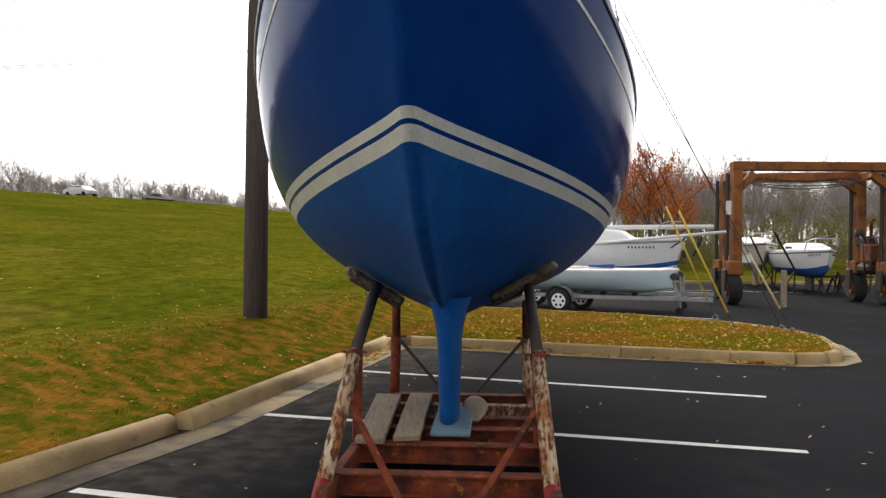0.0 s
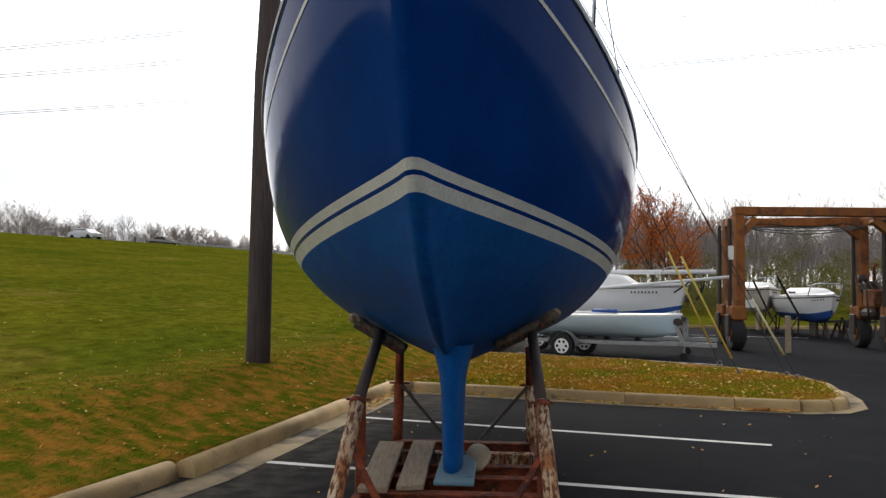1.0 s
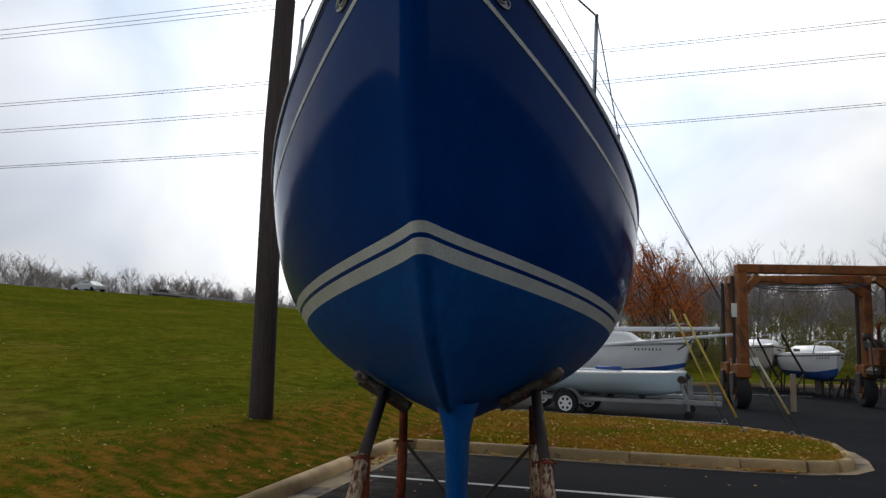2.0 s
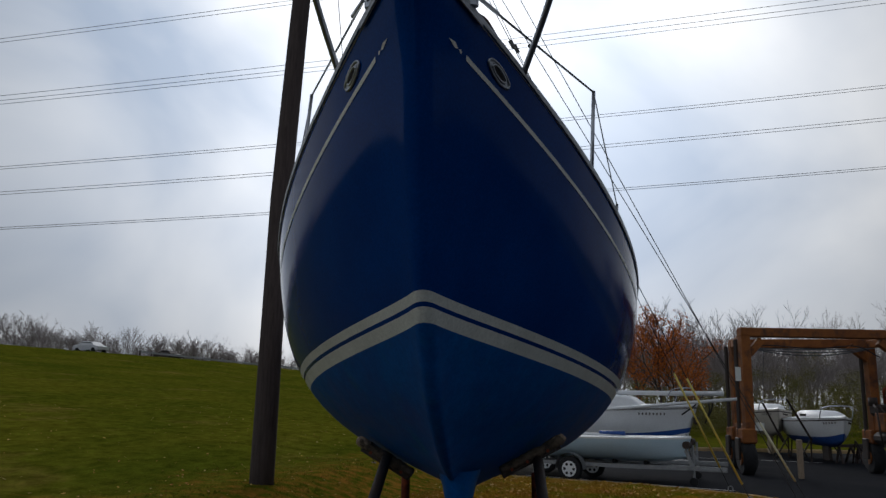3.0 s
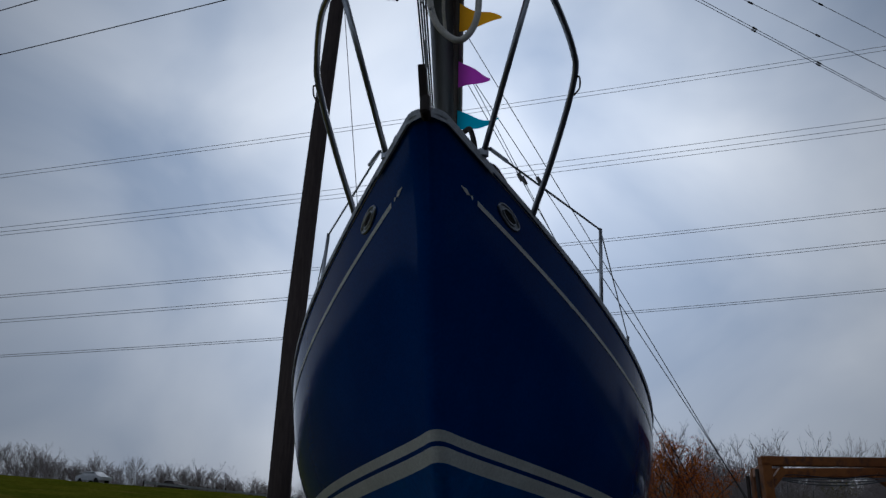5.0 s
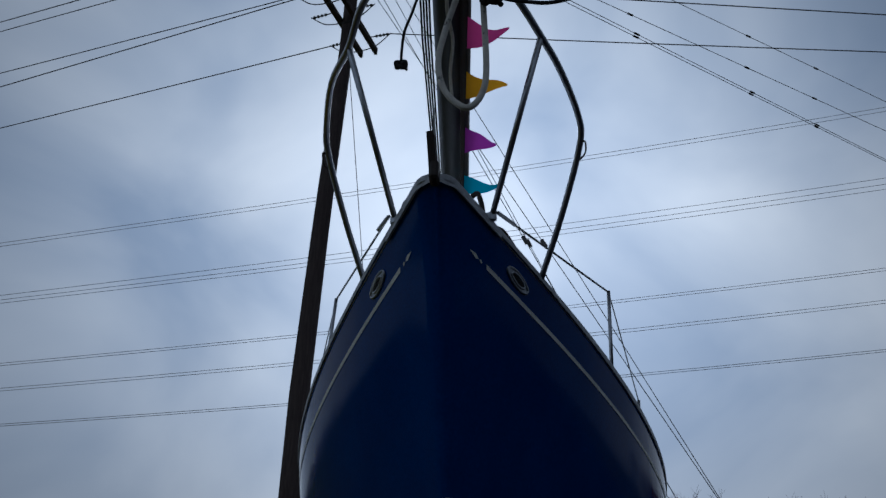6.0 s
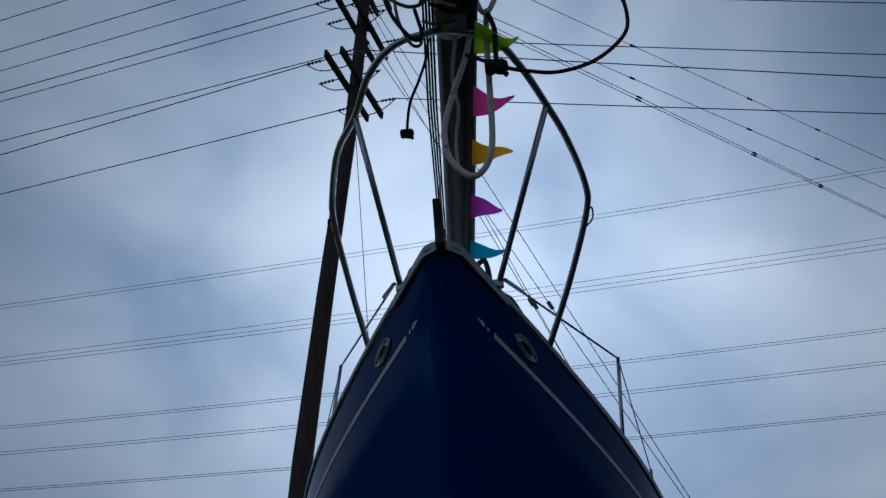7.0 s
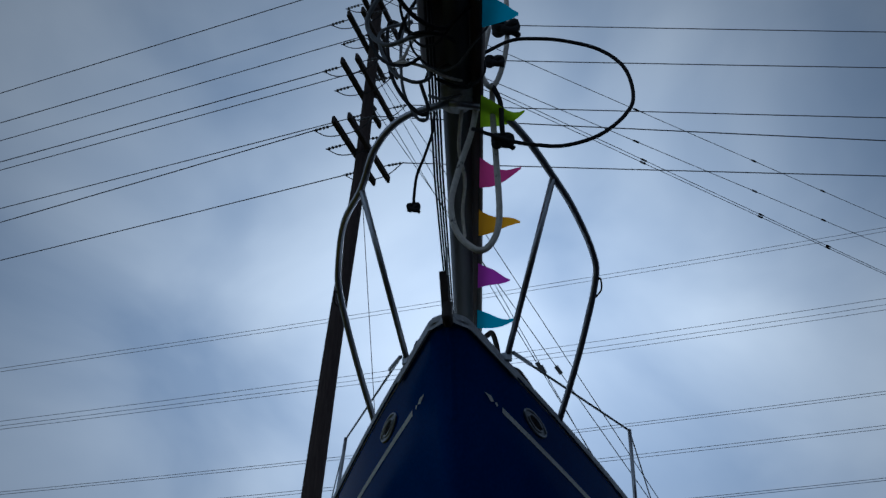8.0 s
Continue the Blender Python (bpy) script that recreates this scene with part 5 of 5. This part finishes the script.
post = thing("timber_post", Matrix.Translation((9.52, 21.8, 0)), "pale weathered upright timber post on the asphalt", "post")
part("shaft", box((0, 0, 0.52), (0.13, 0.13, 1.04), 0.015), M["wood_grey"], post)


def sawhorse(m):
    t = thing("sawhorse", m, "dark wooden sawhorse standing on the asphalt", "sawhorse", "sawhorses")
    part("top_bar", box((0, 0, 0.62), (0.9, 0.1, 0.1)), M["pole"], t)
    for x in (-0.35, 0.35):
        for y in (-0.25, 0.25):
            part("leg", beam((x, y, 0), (x, 0, 0.6), 0.06, 0.06), M["pole"], t)
    return t


sh = sawhorse(Matrix.Translation((14.4, 29.0, 0)))
copy_thing(sh, Matrix.Translation((15.0, 29.6, 0)) @ Matrix.Rotation(0.5, 4, 'Z'))
copy_thing(sh, Matrix.Translation((15.6, 29.2, 0)) @ Matrix.Rotation(-0.3, 4, 'Z'))

# ---------------------------------------------------------------- lawn and far kerb beyond the lot
rows = [[(x, y, 0.05 + 0.012 * max(0, y - 36) + 0.04 * noise.noise(Vector((x * 0.2, y * 0.2, 3)))) for x in (0, 6, 12, 18, 24, 30, 40, 60, 90, 140, 220)] for y in (36.5, 38, 41, 45, 50, 60, 75, 100, 160, 300)]
tagged(link_bm("far_lawn", grid_bm(rows), M["lawn"], smooth=True), "green lawn beyond the boatyard lot", "grass", kind="structure")
kerb_run("far_kerb", [(60, 36.3), (6, 36.3)], 4.0)
line((2.0, 21.2), (6.4, 18.1))
line((8.5, 31.0), (13.5, 29.2))
road = [[(*(CREST + CU * s + CN * d), crest_z(s) + 0.03) for s in range(-120, 150, 10)] for d in (-2.2, -8.5)]
tagged(link_bm("road", grid_bm(road), M["asphalt"]), "two-lane road along the top of the grass bank", "road", kind="structure")
rail = thing("guard_rail", Matrix.Identity(4), "low galvanised guard rail along the bank-top road", "guard rail")
for k in range(34):
    p = CREST + CU * (8 + 2.5 * k) + CN * -1.2
    part("rail_post", box((p.x, p.y, crest_z(8 + 2.5 * k) + 0.3), (0.14, 0.14, 0.75)), M["pole"], rail)
p, q = CREST + CU * 8 + CN * -1.1, CREST + CU * 92 + CN * -1.1
part("rail_beam", beam((p.x, p.y, crest_z(8) + 0.52), (q.x, q.y, CREST_Z + 0.52), 0.05, 0.28), M["galv"], rail)


def car(m, paint, label):
    t = thing("car", m, label, "car", "cars on the road")
    prof = [(-2.25, 0.35), (-2.28, 0.75), (-1.5, 0.9), (-0.75, 1.38), (0.7, 1.42), (1.6, 1.0), (2.2, 0.92), (2.28, 0.4)]
    rows = []
    for x, k in ((-0.86, 0.0), (-0.80, 1.0), (0.80, 1.0), (0.86, 0.0)):
        rows.append([(x * (0.82 if z > 1.1 else 1), y, z - (0.03 if k == 0 else 0)) for y, z in prof])
    bm = grid_bm(rows)
    bm.verts.ensure_lookup_table()
    bm.faces.new(bm.verts[:8])
    bm.faces.new(bm.verts[-8:])
    body = part("body", bm, paint, t)
    for side in (1, -1):
        part("side_window", box((side * 0.74, 0.0, 1.14), (0.06, 1.7, 0.3), 0.02), M["glass"], body)
        for y in (-1.4, 1.4):
            part("wheel", tube([(side * 0.72, y, 0.32), (side * 0.9, y, 0.32)], 0.32, 18), M["rubber"], t)
    return t


p = CREST + CU * 2 + CN * -4
car(Matrix.Translation((p.x, p.y, crest_z(2) + 0.04)) @ Matrix.Rotation(radians(65), 4, 'Z'), M["white_paint"], "white saloon car on the bank-top road")
p = CREST + CU * 22 + CN * -6.5
car(Matrix.Translation((p.x, p.y, crest_z(22) + 0.04)) @ Matrix.Rotation(radians(60), 4, 'Z'), M["dark_steel"], "dark estate car on the bank-top road")


# ---------------------------------------------------------------- trees
def branch_segs(rng, height, spread, trunk_r, levels=4, fork=(3, 4)):
    """Segments (a, b, ra, rb) of a bare tree."""
    segs = []

    def grow(p, d, ln, r, lev):
        n = 3 if lev < 2 else 2
        for k in range(n):
            q = p + d * (ln / n)
            segs.append((p, q, r * (1 - 0.25 * k / n), r * (1 - 0.25 * (k + 1) / n)))
            p = q
            d = (d + Vector((rng.uniform(-1, 1), rng.uniform(-1, 1), rng.uniform(-0.3, 0.6))) * 0.16).normalized()
            if lev < levels and (k > 0 or lev > 0):
                for _ in range(rng.randint(1, 2)):
                    a = rng.uniform(0, 2 * math.pi)
                    e = (d * rng.uniform(0.8, 1.2) + Vector((math.cos(a), math.sin(a), rng.uniform(0.0, 0.6))) * spread).normalized()
                    grow(p.copy(), e, ln * rng.uniform(0.5, 0.75), r * 0.55, lev + 1)
    grow(Vector((0, 0, 0)), Vector((0, 0, 1)), height * 0.55, trunk_r, 0)
    return segs


def segs_arrays(segs, sides=3):
    V, F = [], []
    for a, b, ra, rb in segs:
        d = (b - a)
        d = d.normalized() if d.length > 1e-6 else Vector((0, 0, 1))
        s = d.cross(Vector((0.3, 0.9, 0.2))).normalized()
        u = d.cross(s)
        base = len(V)
        for p, r in ((a, ra), (b, rb)):
            for k in range(sides):
                t = 2 * math.pi * k / sides
                V.append(tuple(p + r * (math.cos(t) * s + math.sin(t) * u)))
        for k in range(sides):
            j = (k + 1) % sides
            F.append((base + k, base + j, base + sides + j, base + sides + k))
    return V, F


def mesh_ob(name, V, F, material, parent=None):
    me = bpy.data.meshes.new(name)
    me.from_pydata(V, [], F)
    me.materials.append(material)
    ob = new(name, me)
    if parent:
        ob.parent = parent
    return ob


rng = random.Random(5)
TEMPL = []
for k in range(6):
    segs = branch_segs(rng, 10.0, 0.55, 0.13, 5)
    segs = [(a, b, max(ra, 0.013), max(rb, 0.010)) for a, b, ra, rb in segs]
    TEMPL.append(segs_arrays(segs))


def woods(name, places, label):
    V, F = [], []
    for x, y, z, k, sc, rot in places:
        v0, f0 = TEMPL[k]
        c, s = math.cos(rot) * sc, math.sin(rot) * sc
        base = len(V)
        V += [(x + c * a - s * b, y + s * a + c * b, z + sc * d) for a, b, d in v0]
        F += [tuple(base + i for i in f) for f in f0]
    return tagged(mesh_ob(name, V, F, M["twig"]), label, "trees", kind="stuff")


places = []
for k in range(210):
    x, y = rng.uniform(12, 66), rng.uniform(62, 95)
    places.append((x, y, 0.3 + 0.012 * (y - 36), rng.randrange(6), rng.uniform(0.50, 0.76), rng.uniform(0, 6.28)))
woods("bare_woods", places, "bare grey autumn woods beyond the lawn")
TEMPL = []
for k in range(6):
    segs = branch_segs(rng, 10.0, 0.7, 0.16, 4)
    TEMPL.append(segs_arrays([(a, b, max(ra, 0.03), max(rb, 0.022)) for a, b, ra, rb in segs]))
places = []
for k in range(620):
    s, d = rng.uniform(-35, 160), rng.uniform(-50, -13)
    p = CREST + CU * s + CN * d
    places.append((p.x, p.y, crest_z(s) - 0.6, rng.randrange(6), rng.uniform(0.30, 0.52), rng.uniform(0, 6.28)))
for k in range(170):
    x, y = rng.uniform(16, 80), rng.uniform(95, 125)
    places.append((x, y, 0.8, rng.randrange(6), rng.uniform(0.62, 0.92), rng.uniform(0, 6.28)))
woods("bank_top_woods", places, "bare grey trees far off behind bank and lawn")


def leaf_cloud(name, centres, count, size, material, parent=None, seed=1, flat=False):
    """Many small leaves round centres (x, y, z, radius)."""
    r = random.Random(seed)
    V, F = [], []
    for _ in range(count):
        x, y, z, rad = r.choice(centres)
        d = Vector((r.gauss(0, 1), r.gauss(0, 1), r.gauss(0, 1)))
        d = d.normalized() * rad * r.random() ** 0.5
        p = Vector((x, y, z)) + Vector((d.x, d.y, d.z * 0.8))
        a = Vector((r.gauss(0, 1), r.gauss(0, 1), r.gauss(0, 1))).normalized() * size * r.uniform(0.6, 1.3)
        b = a.cross(Vector((r.gauss(0, 1), r.gauss(0, 1), r.gauss(0, 1)))).normalized() * size * 0.45
        i = len(V)
        V += [tuple(p - a), tuple(p + b), tuple(p + a), tuple(p - b)]
        F.append((i, i + 1, i + 2, i + 3))
    return mesh_ob(name, V, F, material, parent)


oak = thing("autumn_tree", Matrix.Translation((9.3, 35.2, 0.1)), "tree with rust-orange autumn leaves beside the lot", "tree")
segs = []
for seed, ox, oy, h in ((11, -0.95, 0.2, 5.0), (12, 0.05, 0.0, 6.0), (14, 0.9, 0.3, 5.2), (15, 0.4, -0.5, 4.2)):
    o = Vector((ox, oy, 0))
    segs += [(a + o * min(1, a.z), b + o * min(1, b.z), ra, rb) for a, b, ra, rb in branch_segs(random.Random(seed), h, 0.8, 0.07, 3)]
mesh_ob("trunk", *segs_arrays([(a, b, max(ra, 0.02), max(rb, 0.012)) for a, b, ra, rb in segs], 5), M["bark"], oak)
tips = [(b.x, b.y, b.z, 0.34) for a, b, ra, rb in segs if rb < 0.05 and b.z > 1.0]
leaf_cloud("crown", tips, 13000, 0.05, M["leaf_rust"], oak, 3)
r2 = random.Random(8)
clumps = []
for k in range(420):
    x, y = r2.uniform(12, 58), r2.uniform(48, 60)
    clumps.append((x, y, 0.4 + r2.uniform(0.3, 1.0) * r2.uniform(0.5, 4.8), r2.uniform(0.6, 1.3)))
tagged(leaf_cloud("olive_thicket", clumps, 230000, 0.05, M["bush"], None, 4), "olive-brown thicket of shrubs below the woods", "shrubs", kind="stuff")


# ---------------------------------------------------------------- leaves and grass
def in_poly(x, y, poly):
    c = False
    for (x0, y0), (x1, y1) in zip(poly, poly[1:] + poly[:1]):
        if (y0 > y) != (y1 > y) and x < (x1 - x0) * (y - y0) / (y1 - y0) + x0:
            c = not c
    return c


r3 = random.Random(21)
LV, LF, GV, GF = [], [], [], []


def lay_leaf(x, y, z, s):
    a = r3.uniform(0, 6.28)
    u = Vector((math.cos(a), math.sin(a), r3.uniform(-0.3, 0.3))) * s
    w = Vector((-math.sin(a), math.cos(a), r3.uniform(-0.4, 0.4))) * s * 0.6
    p = Vector((x, y, z + 0.012))
    i = len(LV)
    LV.extend([tuple(p - u), tuple(p + w), tuple(p + u + Vector((0, 0, s * 0.3))), tuple(p - w + Vector((0, 0, s * 0.3)))])
    LF.append((i, i + 1, i + 2, i + 3))


def lay_tuft(x, y, z, h):
    for _ in range(3):
        a = r3.uniform(0, 6.28)
        w = Vector((math.cos(a), math.sin(a), 0)) * 0.006
        t = Vector((r3.uniform(-1, 1) * h * 0.7, r3.uniform(-1, 1) * h * 0.7, h * r3.uniform(0.6, 1)))
        p = Vector((x + r3.uniform(-0.02, 0.02), y + r3.uniform(-0.02, 0.02), z))
        i = len(GV)
        GV.extend([tuple(p - w), tuple(p + w), tuple(p + t)])
        GF.append((i, i + 1, i + 2))


n = 0
while n < 1700:
    x, y = r3.uniform(-1.5, 7), r3.uniform(11, 20.5)
    if in_poly(x, y, TONGUE):
        lay_leaf(x, y, 0.15, r3.uniform(0.018, 0.042))
        n += 1
        for _ in range(15):
            gx, gy = x + r3.uniform(-0.25, 0.25), y + r3.uniform(-0.25, 0.25)
            if in_poly(gx, gy, TONGUE):
                lay_tuft(gx, gy, 0.14, r3.uniform(0.025, 0.06))
TV, TF, GV, GF = GV, GF, [], []
for k in range(15000):
    d, s = r3.uniform(0, 1) ** 1.5 * 4, r3.uniform(-94, -64)
    p = CREST + CU * s + CN * (FOOT - 0.1 - d)
    z = bank_z(p.x, p.y)
    lay_tuft(p.x, p.y, z - 0.005, r3.uniform(0.015, 0.04))
    if k % 30 == 0:
        lay_leaf(p.x, p.y, z, r3.uniform(0.015, 0.03))
for k in range(1500):       # strewn over the bank
    p = CREST + CU * r3.uniform(-92, -45) + CN * (FOOT - 0.3 - 15 * r3.random() ** 1.4)
    lay_leaf(p.x, p.y, bank_z(p.x, p.y), r3.uniform(0.014, 0.034))
for k in range(420):        # drifts in the gutters
    i = r3.choice((1, 1, 2, 3, 3))
    a, b = Vector(TONGUE[i]), Vector(TONGUE[i + 1])
    p = a.lerp(b, r3.random()) + Vector((-0.3, -0.95)) * r3.uniform(0.1, 0.28)
    lay_leaf(p.x, p.y, 0.008, r3.uniform(0.02, 0.045))
for k in range(260):
    p = Vector((-1.42, 10.8)).lerp(Vector((-0.95, 12.9)), r3.random()) + Vector((0.97, -0.22)) * r3.uniform(0.1, 0.35)
    lay_leaf(p.x, p.y, 0.008, r3.uniform(0.02, 0.045))
for k in range(120):
    x, y = r3.uniform(-2.5, 8), r3.uniform(4, 11)
    lay_leaf(x, y, 0.004, r3.uniform(0.012, 0.03))
tagged(mesh_ob("fallen_leaves", LV, LF, M["leaf_dry"]), "yellow and brown fallen leaves on grass and gutter", "leaves", kind="stuff")
tagged(mesh_ob("dry_grass_blades", TV, TF, M["blade_dry"]), "straw-coloured dry grass blades on the island", "grass", kind="stuff")
tagged(mesh_ob("grass_blades", GV, GF, M["blade"]), "short green and straw-coloured grass blades", "grass", kind="stuff")
